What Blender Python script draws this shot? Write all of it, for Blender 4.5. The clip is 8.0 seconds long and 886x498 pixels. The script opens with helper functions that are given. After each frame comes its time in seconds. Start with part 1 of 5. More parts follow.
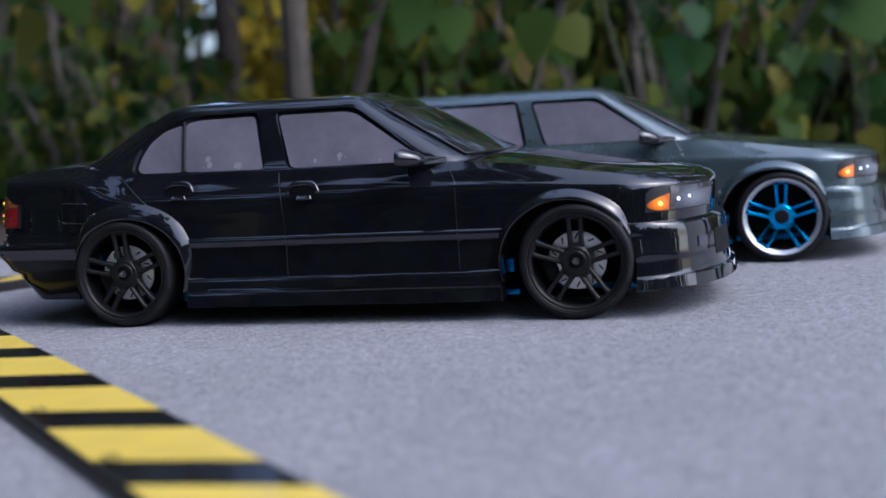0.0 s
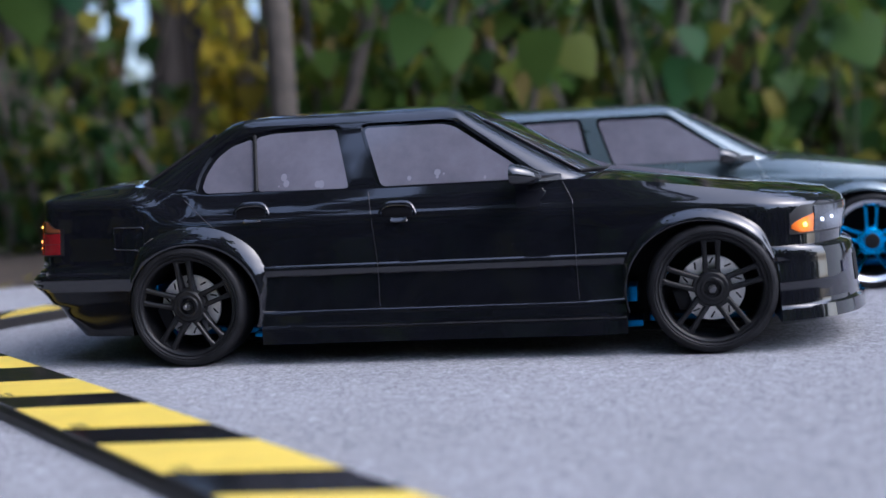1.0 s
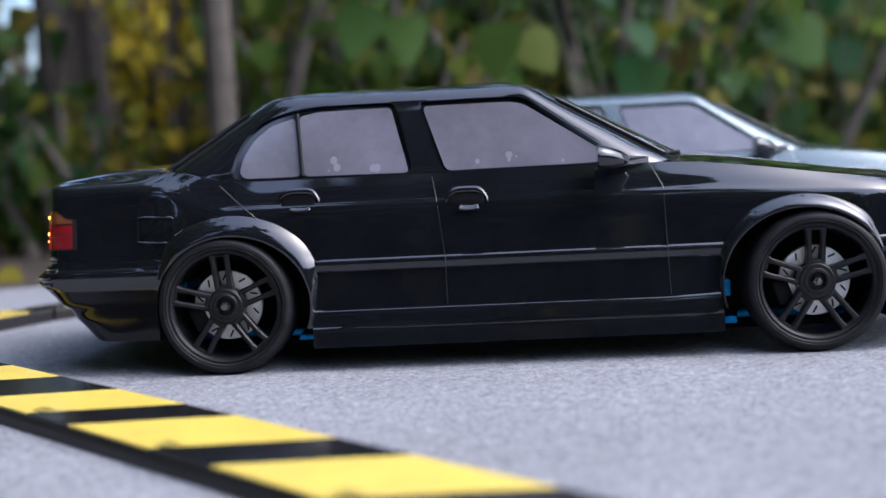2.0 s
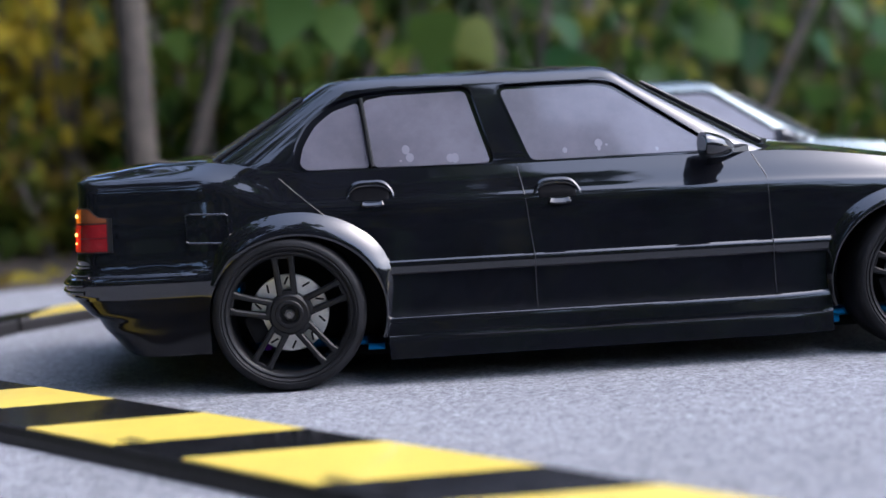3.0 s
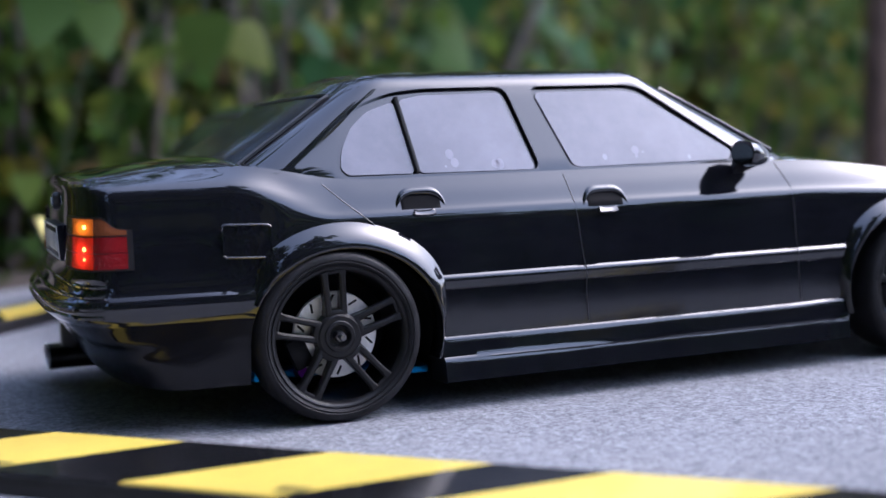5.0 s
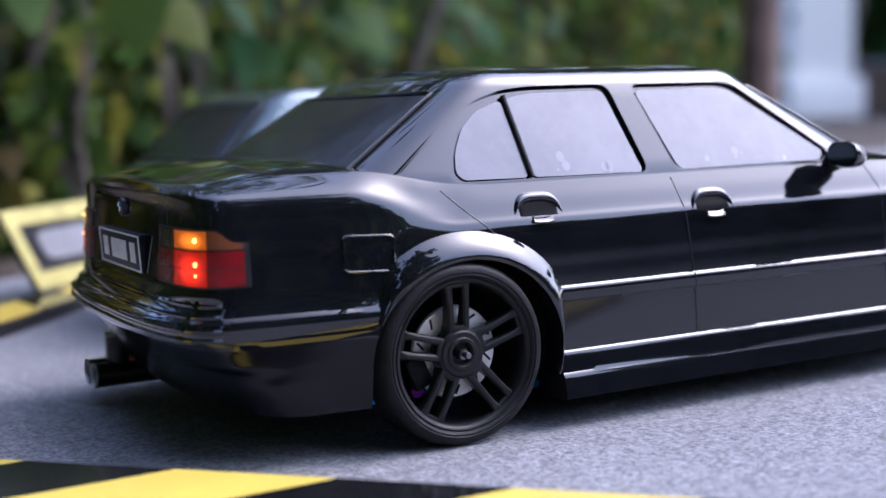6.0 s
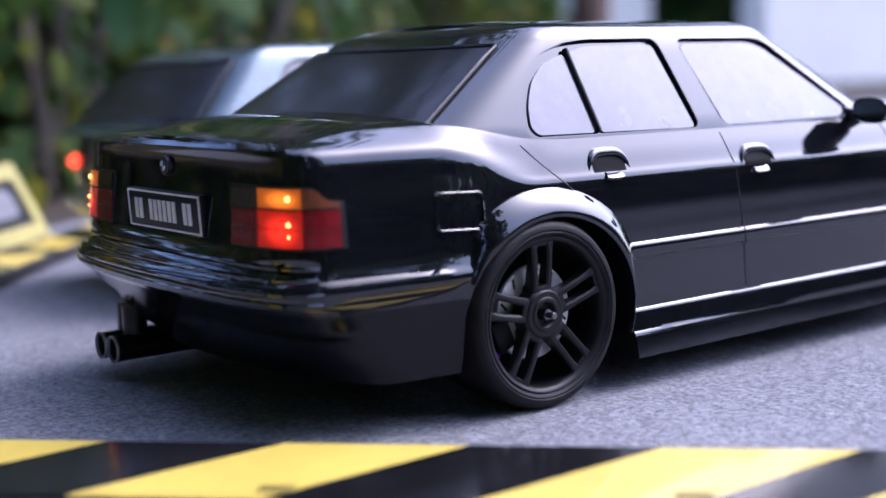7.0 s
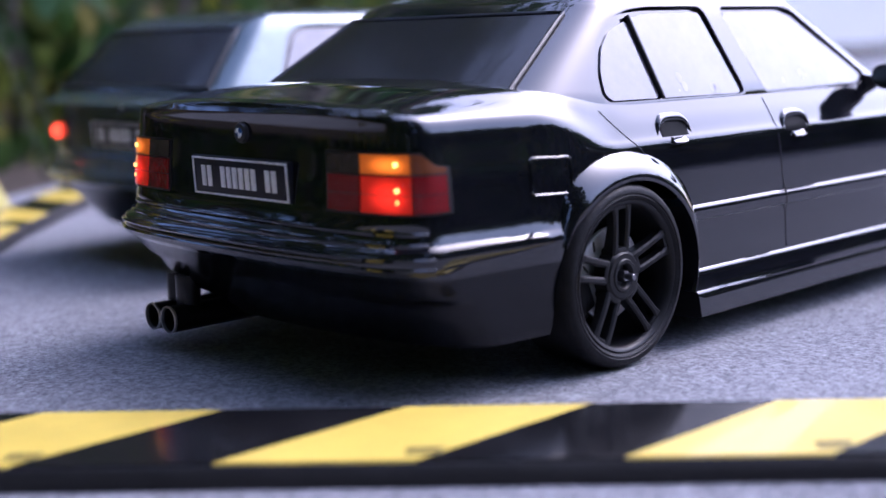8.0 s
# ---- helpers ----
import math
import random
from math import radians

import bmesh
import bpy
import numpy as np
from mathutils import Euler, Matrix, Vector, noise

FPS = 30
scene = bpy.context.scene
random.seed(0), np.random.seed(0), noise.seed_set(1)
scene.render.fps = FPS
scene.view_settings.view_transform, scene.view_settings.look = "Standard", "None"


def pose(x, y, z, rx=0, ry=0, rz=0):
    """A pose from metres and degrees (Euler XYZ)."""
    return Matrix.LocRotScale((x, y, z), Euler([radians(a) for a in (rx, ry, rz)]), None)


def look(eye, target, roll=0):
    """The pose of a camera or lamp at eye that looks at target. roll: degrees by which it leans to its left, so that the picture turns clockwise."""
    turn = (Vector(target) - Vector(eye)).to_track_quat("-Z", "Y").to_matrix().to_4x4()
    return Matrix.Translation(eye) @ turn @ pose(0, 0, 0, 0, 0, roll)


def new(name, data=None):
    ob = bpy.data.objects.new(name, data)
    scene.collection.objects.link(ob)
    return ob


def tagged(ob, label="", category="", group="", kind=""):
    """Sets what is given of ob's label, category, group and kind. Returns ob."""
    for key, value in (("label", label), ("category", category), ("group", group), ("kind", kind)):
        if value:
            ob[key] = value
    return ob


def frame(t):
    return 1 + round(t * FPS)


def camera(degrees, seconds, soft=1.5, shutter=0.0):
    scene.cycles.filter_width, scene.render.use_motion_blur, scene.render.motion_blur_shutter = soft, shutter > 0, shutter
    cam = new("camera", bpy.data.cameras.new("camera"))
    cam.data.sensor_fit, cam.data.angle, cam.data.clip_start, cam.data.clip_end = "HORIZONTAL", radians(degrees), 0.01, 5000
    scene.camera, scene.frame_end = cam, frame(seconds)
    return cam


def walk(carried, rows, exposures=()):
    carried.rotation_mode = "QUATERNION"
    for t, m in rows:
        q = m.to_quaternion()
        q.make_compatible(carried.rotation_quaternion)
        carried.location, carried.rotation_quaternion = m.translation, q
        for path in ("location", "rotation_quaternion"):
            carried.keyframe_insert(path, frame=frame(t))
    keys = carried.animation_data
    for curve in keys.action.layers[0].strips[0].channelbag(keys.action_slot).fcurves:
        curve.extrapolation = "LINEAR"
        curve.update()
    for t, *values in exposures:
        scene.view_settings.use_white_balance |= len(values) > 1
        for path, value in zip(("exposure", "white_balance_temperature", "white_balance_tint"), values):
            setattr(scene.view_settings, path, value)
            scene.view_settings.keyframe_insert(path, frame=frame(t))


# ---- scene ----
cam = camera(37.9, 8.0, 1.5)
PATH = [
    (0, (0.353, -0.747, 0.107), (-0.134, 1.183, -0.089), -3.2),
    (0.5, (0.293, -0.725, 0.105), (-0.123, 1.224, -0.067), -3.2),
    (1, (0.237, -0.697, 0.103), (-0.105, 1.267, -0.051), -3.1),
    (1.2, (0.213, -0.69, 0.101), (-0.103, 1.28, -0.045), -3.1),
    (2.5, (0.085, -0.615, 0.093), (0.092, 1.379, -0.062), -2.8),
    (3, (0.029, -0.592, 0.095), (0.157, 1.397, -0.068), -3.0),
    (3.5, (-0.016, -0.576, 0.097), (0.253, 1.399, -0.072), -3.1),
    (4, (-0.054, -0.562, 0.092), (0.371, 1.384, -0.084), -2.6),
    (4.5, (-0.086, -0.541, 0.092), (0.492, 1.366, -0.084), -2.2),
    (4.7, (-0.103, -0.531, 0.095), (0.54, 1.355, -0.079), -2.3),
    (5.8, (-0.188, -0.467, 0.106), (0.716, 1.307, -0.078), -1.5),
    (6, (-0.201, -0.449, 0.111), (0.743, 1.301, -0.105), -1.8),
    (6.5, (-0.24, -0.406, 0.107), (0.828, 1.267, -0.143), -1.8),
    (7, (-0.268, -0.387, 0.108), (0.932, 1.19, -0.163), -1.6),
    (7.5, (-0.299, -0.367, 0.112), (0.992, 1.13, -0.192), -1.5),
    (8, (-0.324, -0.346, 0.109), (1.03, 1.09, -0.214), -1.5),
]
walk(cam, [(t, look(e, g, r)) for t, e, g, r in PATH],
     exposures=[(0.0, 1.10, 5300, 15), (1.2, 1.55, 5330, 14), (2.3, 1.74, 5480, 13), (4.7, 1.73, 5250, 17), (6.0, 1.74, 5230, 21), (8.0, 1.64, 5080, 29)])
cam.data.dof.use_dof = True
cam.data.dof.aperture_fstop = 6.3

# ---- light ----
SUN_EL, SUN_AZ = 50.0, 103.0
world = bpy.data.worlds.new("sky")
scene.world = world
world.use_nodes = True
wn = world.node_tree
sky = wn.nodes.new("ShaderNodeTexSky")
sky.sky_type = "NISHITA"
sky.sun_disc = False
sky.sun_elevation = radians(SUN_EL)
sky.sun_rotation = radians(SUN_AZ)
sky.air_density, sky.dust_density, sky.ozone_density = 1.0, 4.5, 1.0
wbg = wn.nodes["Background"]
wbg.inputs["Strength"].default_value = 0.145
wn.links.new(sky.outputs[0], wbg.inputs[0])
sun = new("sun", bpy.data.lights.new("sun", "SUN"))
sun.data.energy, sun.data.angle, sun.data.color = 0.36, radians(150), (1.0, 0.95, 0.88)
az, el = radians(SUN_AZ), radians(SUN_EL)
sun.matrix_world = look((5 * math.sin(az) * math.cos(el), 5 * math.cos(az) * math.cos(el), 5 * math.sin(el)), (0, 0, 0))


# ---- materials ----
def mat(name, color, rough=0.5, metal=0.0, coat=0.0, noise_scale=0.0, vary=0.0, bump=0.0, bump_scale=None,
        rough_vary=0.0, emit=None, emit_strength=0.0, color2=None, spec=0.5):
    m = bpy.data.materials.new(name)
    m.use_nodes = True
    nt = m.node_tree
    b = nt.nodes["Principled BSDF"]
    b.inputs["Base Color"].default_value = (*color, 1)
    b.inputs["Roughness"].default_value = rough
    b.inputs["Metallic"].default_value = metal
    b.inputs["Coat Weight"].default_value = coat
    b.inputs["Coat Roughness"].default_value = 0.02
    b.inputs["Coat IOR"].default_value = 1.5
    b.inputs["Specular IOR Level"].default_value = spec
    if emit:
        b.inputs["Emission Color"].default_value = (*emit, 1)
        b.inputs["Emission Strength"].default_value = emit_strength
    co = nt.nodes.new("ShaderNodeTexCoord")
    if vary or color2:
        n1 = nt.nodes.new("ShaderNodeTexNoise")
        n1.inputs["Scale"].default_value = noise_scale
        n1.inputs["Detail"].default_value = 6
        n1.inputs["Roughness"].default_value = 0.65
        nt.links.new(co.outputs["Object"], n1.inputs["Vector"])
        ramp = nt.nodes.new("ShaderNodeValToRGB")
        c2 = color2 or tuple(min(1, c * (1 + vary)) for c in color)
        c1 = tuple(c * (1 - vary) for c in color)
        ramp.color_ramp.elements[0].color, ramp.color_ramp.elements[0].position = (*c1, 1), 0.3
        ramp.color_ramp.elements[1].color, ramp.color_ramp.elements[1].position = (*c2, 1), 0.7
        nt.links.new(n1.outputs[0], ramp.inputs[0])
        nt.links.new(ramp.outputs[0], b.inputs["Base Color"])
        if rough_vary:
            mr = nt.nodes.new("ShaderNodeMapRange")
            mr.inputs[3].default_value, mr.inputs[4].default_value = max(0.01, rough - rough_vary), rough + rough_vary
            nt.links.new(n1.outputs[0], mr.inputs[0])
            nt.links.new(mr.outputs[0], b.inputs["Roughness"])
    if bump:
        n2 = nt.nodes.new("ShaderNodeTexNoise")
        n2.inputs["Scale"].default_value = bump_scale or noise_scale
        n2.inputs["Detail"].default_value = 4
        nt.links.new(co.outputs["Object"], n2.inputs["Vector"])
        bp = nt.nodes.new("ShaderNodeBump")
        bp.inputs["Strength"].default_value = bump
        bp.inputs["Distance"].default_value = 0.001
        nt.links.new(n2.outputs[0], bp.inputs["Height"])
        nt.links.new(bp.outputs[0], b.inputs["Normal"])
    return m


def leaf_mat(name, ramp_colors, rough=0.6):
    m = bpy.data.materials.new(name)
    m.use_nodes = True
    nt = m.node_tree
    b = nt.nodes["Principled BSDF"]
    out = nt.nodes["Material Output"]
    geo = nt.nodes.new("ShaderNodeNewGeometry")
    oi = nt.nodes.new("ShaderNodeObjectInfo")
    add = nt.nodes.new("ShaderNodeMath")
    add.operation = "ADD"
    nt.links.new(geo.outputs["Random Per Island"], add.inputs[0])
    nt.links.new(oi.outputs["Random"], add.inputs[1])
    fr = nt.nodes.new("ShaderNodeMath")
    fr.operation = "FRACT"
    nt.links.new(add.outputs[0], fr.inputs[0])
    r = nt.nodes.new("ShaderNodeValToRGB")
    els = r.color_ramp.elements
    while len(els) < len(ramp_colors):
        els.new(0.5)
    for i, (p, c) in enumerate(ramp_colors):
        els[i].position, els[i].color = p, (*c, 1)
    nt.links.new(fr.outputs[0], r.inputs[0])
    co = nt.nodes.new("ShaderNodeTexCoord")
    n1 = nt.nodes.new("ShaderNodeTexNoise")
    n1.inputs["Scale"].default_value, n1.inputs["Detail"].default_value = 60, 5
    nt.links.new(co.outputs["Object"], n1.inputs["Vector"])
    mx = nt.nodes.new("ShaderNodeMix")
    mx.data_type, mx.blend_type = "RGBA", "MULTIPLY"
    mx.inputs["Factor"].default_value = 0.5
    nt.links.new(r.outputs[0], mx.inputs[6])
    nt.links.new(n1.outputs[0], mx.inputs[7])
    nt.links.new(mx.outputs[2], b.inputs["Base Color"])
    b.inputs["Roughness"].default_value = rough
    b.inputs["Specular IOR Level"].default_value = 0.12
    tr = nt.nodes.new("ShaderNodeBsdfTranslucent")
    nt.links.new(r.outputs[0], tr.inputs["Color"])
    ms = nt.nodes.new("ShaderNodeMixShader")
    ms.inputs[0].default_value = 0.42
    nt.links.new(b.outputs[0], ms.inputs[1])
    nt.links.new(tr.outputs[0], ms.inputs[2])
    nt.links.new(ms.outputs[0], out.inputs["Surface"])
    return m


M_BLACK = mat("black_gloss_paint", (0.0066, 0.0071, 0.0100), 0.06, 0, 1.0, 40, 0.25, 0.004, 30, spec=0.24)
M_BLACK.node_tree.nodes["Principled BSDF"].inputs["Coat IOR"].default_value = 1.58
M_GREEN = mat("green_metallic_paint", (0.085, 0.118, 0.130), 0.26, 0.6, 1.0, 60, 0.12, 0.015, 90)
M_PANE = mat("misted_window", (0.127, 0.123, 0.150), 0.14, 0, 0.8, 22, 0.3, 0.01, 120, spec=0.5)
M_SCREEN = mat("smoked_screen", (0.02, 0.02, 0.024), 0.05, 0, 1.0, 30, 0.2, 0.004, 40, spec=0.8)
M_REAR = mat("frosted_rear_screen", (0.014, 0.014, 0.018), 0.20, 0, 0.15, 12, 0.35, 0.004, 40, 0.05, spec=0.45)
M_MIRROR = mat("mirror_film", (0.09, 0.13, 0.14), 0.12, 0.85, 0.2, 200, 0.08)
M_SPOT = mat("pale_spot", (0.215, 0.205, 0.25), 0.2, 0, 0.7, 60, 0.1)
M_TRIM = mat("black_trim", (0.010, 0.010, 0.011), 0.35, 0, 0.2, 200, 0.3)
M_RUBBER = mat("tyre_rubber", (0.0095, 0.0095, 0.0105), 0.5, 0, 0, 120, 0.35, 0.25, 900, 0.12, color2=(0.020, 0.020, 0.022), spec=0.2)
M_RIMBLACK = mat("satin_black_rim", (0.0095, 0.0095, 0.0105), 0.40, 0, 0.0, 150, 0.25, 0.05, 600, 0.06, spec=0.3)
M_RIMBLUE = mat("blue_chrome_spoke", (0.02, 0.32, 0.68), 0.12, 1.0, 0.3, 150, 0.15)
M_LIP = mat("polished_lip", (0.80, 0.81, 0.84), 0.28, 0.75, 0, 150, 0.06)
M_DISC = mat("brushed_disc", (0.74, 0.73, 0.70), 0.36, 0.65, 0, 400, 0.12, 0.1, 900, 0.08)
M_NUT = mat("steel_nut", (0.26, 0.26, 0.27), 0.28, 1.0, 0, 300, 0.15)
M_BLUEAL = mat("blue_anodised", (0.01, 0.16, 0.38), 0.3, 0.8, 0, 300, 0.15)
M_PURPLE = mat("purple_anodised", (0.28, 0.04, 0.5), 0.3, 0.8, 0, 300, 0.15)
M_WELL = mat("chassis_black", (0.008, 0.008, 0.009), 0.6, 0, 0, 200, 0.3, spec=0.2)
M_RED = mat("red_lens", (0.20, 0.006, 0.010), 0.08, 0, 1.0, 80, 0.15, 0.3, 700)
M_REDLIT = mat("red_lens_lit", (0.22, 0.010, 0.004), 0.1, 0, 1.0, 80, 0.1, 0.3, 700, emit=(1.0, 0.022, 0.001), emit_strength=0.22)
M_AMBER = mat("amber_lens", (0.17, 0.055, 0.022), 0.08, 0, 1.0, 80, 0.15, 0.3, 700)
M_AMBERLIT = mat("amber_lens_lit", (0.38, 0.09, 0.012), 0.1, 0, 1.0, 80, 0.1, 0.3, 700, emit=(1.0, 0.19, 0.002), emit_strength=0.20)
M_SMOKE = mat("smoked_lens", (0.035, 0.022, 0.02), 0.08, 0, 1.0, 80, 0.15, 0.3, 700)
M_SMOKEG = mat("smoked_fog_lens", (0.03, 0.03, 0.05), 0.12, 0, 1.0, 80, 0.2, 0.2, 500)
M_CLEAR = mat("clear_lens", (0.045, 0.05, 0.065), 0.08, 0.3, 1.0, 80, 0.2, 0.3, 500, emit=(0.85, 0.9, 1.0), emit_strength=0.1)
M_LEDR = mat("red_led", (1, 0.2, 0.1), 0.3, emit=(1.0, 0.40, 0.06), emit_strength=1.6)
M_LEDA = mat("amber_led", (1, 0.5, 0.1), 0.3, emit=(1.0, 0.55, 0.08), emit_strength=1.6)
M_LEDW = mat("white_led", (1, 1, 1), 0.3, emit=(0.9, 0.92, 1.0), emit_strength=0.7)
M_PLATE = mat("plate_navy", (0.010, 0.011, 0.020), 0.45, 0, 0.0, 150, 0.2, spec=0.25)
M_PLATEW = mat("plate_silver", (0.86, 0.86, 0.88), 0.4, 0.1, 0, 300, 0.1)
M_ROUND = mat("emblem_blue", (0.05, 0.12, 0.3), 0.2, 0, 0.6, 300, 0.1)
M_DULLED = mat("dulled_black_valance", (0.0042, 0.0045, 0.0065), 0.14, 0, 0.0, 40, 0.25, 0.004, 30, spec=0.34)
M_SCOOP = mat("grip_shade", (0.004, 0.004, 0.005), 0.5, 0, 0, 200, 0.3, spec=0.06)
M_EXH = mat("exhaust_black", (0.02, 0.02, 0.022), 0.3, 0.5, 0.2, 200, 0.3)
M_BARE = mat("bare_steel", (0.5, 0.49, 0.47), 0.3, 1.0, 0, 300, 0.15)
M_YELLOW = mat("kerb_yellow_paint", (0.72, 0.545, 0.085), 0.42, 0, 0.3, 60, 0.10, 0.08, 500, 0.08)
M_KBLACK = mat("kerb_gloss_black", (0.010, 0.010, 0.011), 0.13, 0, 0.0, 70, 0.4, 0.03, 300, 0.05, spec=0.28)
M_KSIDE = mat("kerb_side_black", (0.014, 0.013, 0.013), 0.5, 0, 0, 120, 0.4, 0.2, 400, 0.1)
M_PRINT = mat("faded_print", (0.10, 0.085, 0.02), 0.5, 0, 0, 200, 0.2)
# course board colours, darkened to stand for the weaker light on it
M_BOARDY = mat("dimmed_board_yellow", (0.40, 0.36, 0.10), 0.55, 0, 0, 60, 0.25, 0.1, 300)
M_BOARDW = mat("dimmed_board_white", (0.17, 0.17, 0.185), 0.4, 0, 0.2, 60, 0.15)
M_BARK = mat("bark", (0.10, 0.085, 0.07), 0.85, 0, 0, 25, 0.5, 0.8, 120)
M_BARKD = mat("dark_bark", (0.032, 0.026, 0.022), 0.9, 0, 0, 25, 0.5, 0.8, 120)
M_BARKS = mat("red_brown_bark", (0.16, 0.105, 0.08), 0.85, 0, 0, 18, 0.45, 0.8, 90)
M_BARKT = mat("grey_mottled_bark", (0.080, 0.067, 0.054), 0.85, 0, 0, 28, 0.55, 0.8, 90)
M_STALK = mat("green_stalk", (0.030, 0.042, 0.016), 0.6, 0, 0, 40, 0.3)
M_BARKL = mat("pale_bark", (0.13, 0.11, 0.09), 0.8, 0, 0, 22, 0.45, 0.6, 100)
M_SOIL = mat("soil", (0.022, 0.016, 0.011), 0.95, 0, 0, 14, 0.6, 1.0, 60, color2=(0.065, 0.045, 0.028))
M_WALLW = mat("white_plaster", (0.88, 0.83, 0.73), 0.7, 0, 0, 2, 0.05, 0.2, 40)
M_BROWN = mat("brown_boards", (0.22, 0.14, 0.09), 0.7, 0, 0, 3, 0.3, 0.3, 20)
M_STEPS = mat("grey_slab", (0.35, 0.35, 0.36), 0.7, 0, 0, 3, 0.2, 0.3, 20)
LEAF_G = leaf_mat("green_leaf", [(0.0, (0.022, 0.058, 0.020)), (0.4, (0.045, 0.100, 0.026)), (0.75, (0.09, 0.145, 0.028)), (1.0, (0.20, 0.19, 0.035))])
LEAF_Y = leaf_mat("yellowing_leaf", [(0.0, (0.05, 0.09, 0.020)), (0.35, (0.14, 0.18, 0.025)), (0.75, (0.30, 0.25, 0.025)), (1.0, (0.14, 0.085, 0.04))])
LEAF_BIG = leaf_mat("broad_leaf", [(0.0, (0.024, 0.080, 0.030)), (0.5, (0.042, 0.115, 0.036)), (0.85, (0.085, 0.15, 0.03)), (1.0, (0.18, 0.18, 0.035))], 0.5)
LEAF_F1 = leaf_mat("fine_mixed_leaf", [(0.0, (0.035, 0.08, 0.02)), (0.35, (0.08, 0.15, 0.028)), (0.65, (0.14, 0.21, 0.035)), (0.88, (0.22, 0.21, 0.03)), (1.0, (0.13, 0.085, 0.05))])


def carpet_mat():
    m = bpy.data.materials.new("grey_carpet")
    m.use_nodes = True
    nt = m.node_tree
    b = nt.nodes["Principled BSDF"]
    co = nt.nodes.new("ShaderNodeTexCoord")

    def noise_node(scale, detail, rough):
        n = nt.nodes.new("ShaderNodeTexNoise")
        n.inputs["Scale"].default_value, n.inputs["Detail"].default_value, n.inputs["Roughness"].default_value = scale, detail, rough
        nt.links.new(co.outputs["Object"], n.inputs["Vector"])
        return n

    fine, mid, big = noise_node(600, 4, 0.75), noise_node(150, 4, 0.6), noise_node(7, 5, 0.6)
    r1 = nt.nodes.new("ShaderNodeValToRGB")
    r1.color_ramp.elements[0].position, r1.color_ramp.elements[0].color = 0.35, (0.093, 0.095, 0.104, 1)
    r1.color_ramp.elements[1].position, r1.color_ramp.elements[1].color = 0.67, (0.362, 0.367, 0.396, 1)
    nt.links.new(fine.outputs[0], r1.inputs[0])
    r2 = nt.nodes.new("ShaderNodeMapRange")
    r2.inputs[1].default_value, r2.inputs[2].default_value = 0.3, 0.7
    r2.inputs[3].default_value, r2.inputs[4].default_value = 0.78, 1.15
    nt.links.new(mid.outputs[0], r2.inputs[0])
    r3 = nt.nodes.new("ShaderNodeMapRange")
    r3.inputs[1].default_value, r3.inputs[2].default_value = 0.3, 0.7
    r3.inputs[3].default_value, r3.inputs[4].default_value = 0.88, 1.1
    nt.links.new(big.outputs[0], r3.inputs[0])
    mul = nt.nodes.new("ShaderNodeMath")
    mul.operation = "MULTIPLY"
    nt.links.new(r2.outputs[0], mul.inputs[0])
    nt.links.new(r3.outputs[0], mul.inputs[1])
    mx = nt.nodes.new("ShaderNodeVectorMath")
    mx.operation = "SCALE"
    nt.links.new(r1.outputs[0], mx.inputs[0])
    nt.links.new(mul.outputs[0], mx.inputs["Scale"])
    nt.links.new(mx.outputs[0], b.inputs["Base Color"])
    b.inputs["Roughness"].default_value = 0.95
    b.inputs["Specular IOR Level"].default_value = 0.15
    b.inputs["Sheen Weight"].default_value = 0.15
    bp = nt.nodes.new("ShaderNodeBump")
    bp.inputs["Strength"].default_value, bp.inputs["Distance"].default_value = 0.6, 0.0010
    nt.links.new(fine.outputs[0], bp.inputs["Height"])
    nt.links.new(bp.outputs[0], b.inputs["Normal"])
    return m


def lit(m, low, high):
    """Lets a lit lens glow most in its middle, where its bulb sits."""
    nt = m.node_tree
    b = nt.nodes["Principled BSDF"]
    co = nt.nodes.new("ShaderNodeTexCoord")
    d = nt.nodes.new("ShaderNodeVectorMath")
    d.operation = "DISTANCE"
    d.inputs[1].default_value = (0.5, 0.5, 0.45)
    nt.links.new(co.outputs["Generated"], d.inputs[0])
    mr = nt.nodes.new("ShaderNodeMapRange")
    mr.interpolation_type = "SMOOTHSTEP"
    mr.inputs[1].default_value, mr.inputs[2].default_value = 0.05, 0.62
    mr.inputs[3].default_value, mr.inputs[4].default_value = high, low
    nt.links.new(d.outputs["Value"], mr.inputs[0])
    nt.links.new(mr.outputs[0], b.inputs["Emission Strength"])


lit(M_CLEAR, 0.0, 0.10)
lit(M_REDLIT, 0.10, 0.75)
lit(M_AMBERLIT, 0.10, 0.8)
M_CARPET = carpet_mat()


# ---- mesh helpers ----
def mesh_of(name, verts, faces, material=None, smooth=True, sharp=32):
    me = bpy.data.meshes.new(name)
    me.from_pydata([tuple(v) for v in verts], [], faces)
    bm = bmesh.new()
    bm.from_mesh(me)
    bmesh.ops.remove_doubles(bm, verts=bm.verts, dist=1e-6)
    bmesh.ops.recalc_face_normals(bm, faces=bm.faces)
    bm.to_mesh(me)
    bm.free()
    if smooth:
        me.polygons.foreach_set("use_smooth", [True] * len(me.polygons))
        me.set_sharp_from_angle(angle=radians(sharp))
    if material:
        me.materials.append(material)
    return me


def place(name, me, parent=None, label="", matrix=None):
    ob = new(name, me)
    if parent:
        ob.parent = parent
    if matrix is not None:
        ob.matrix_basis = matrix
    if label:
        ob["label"] = label
    return ob


def part(name, verts, faces, material, parent=None, label="", smooth=True, sharp=32, matrix=None):
    return place(name, mesh_of(name, verts, faces, material, smooth, sharp), parent, label, matrix)


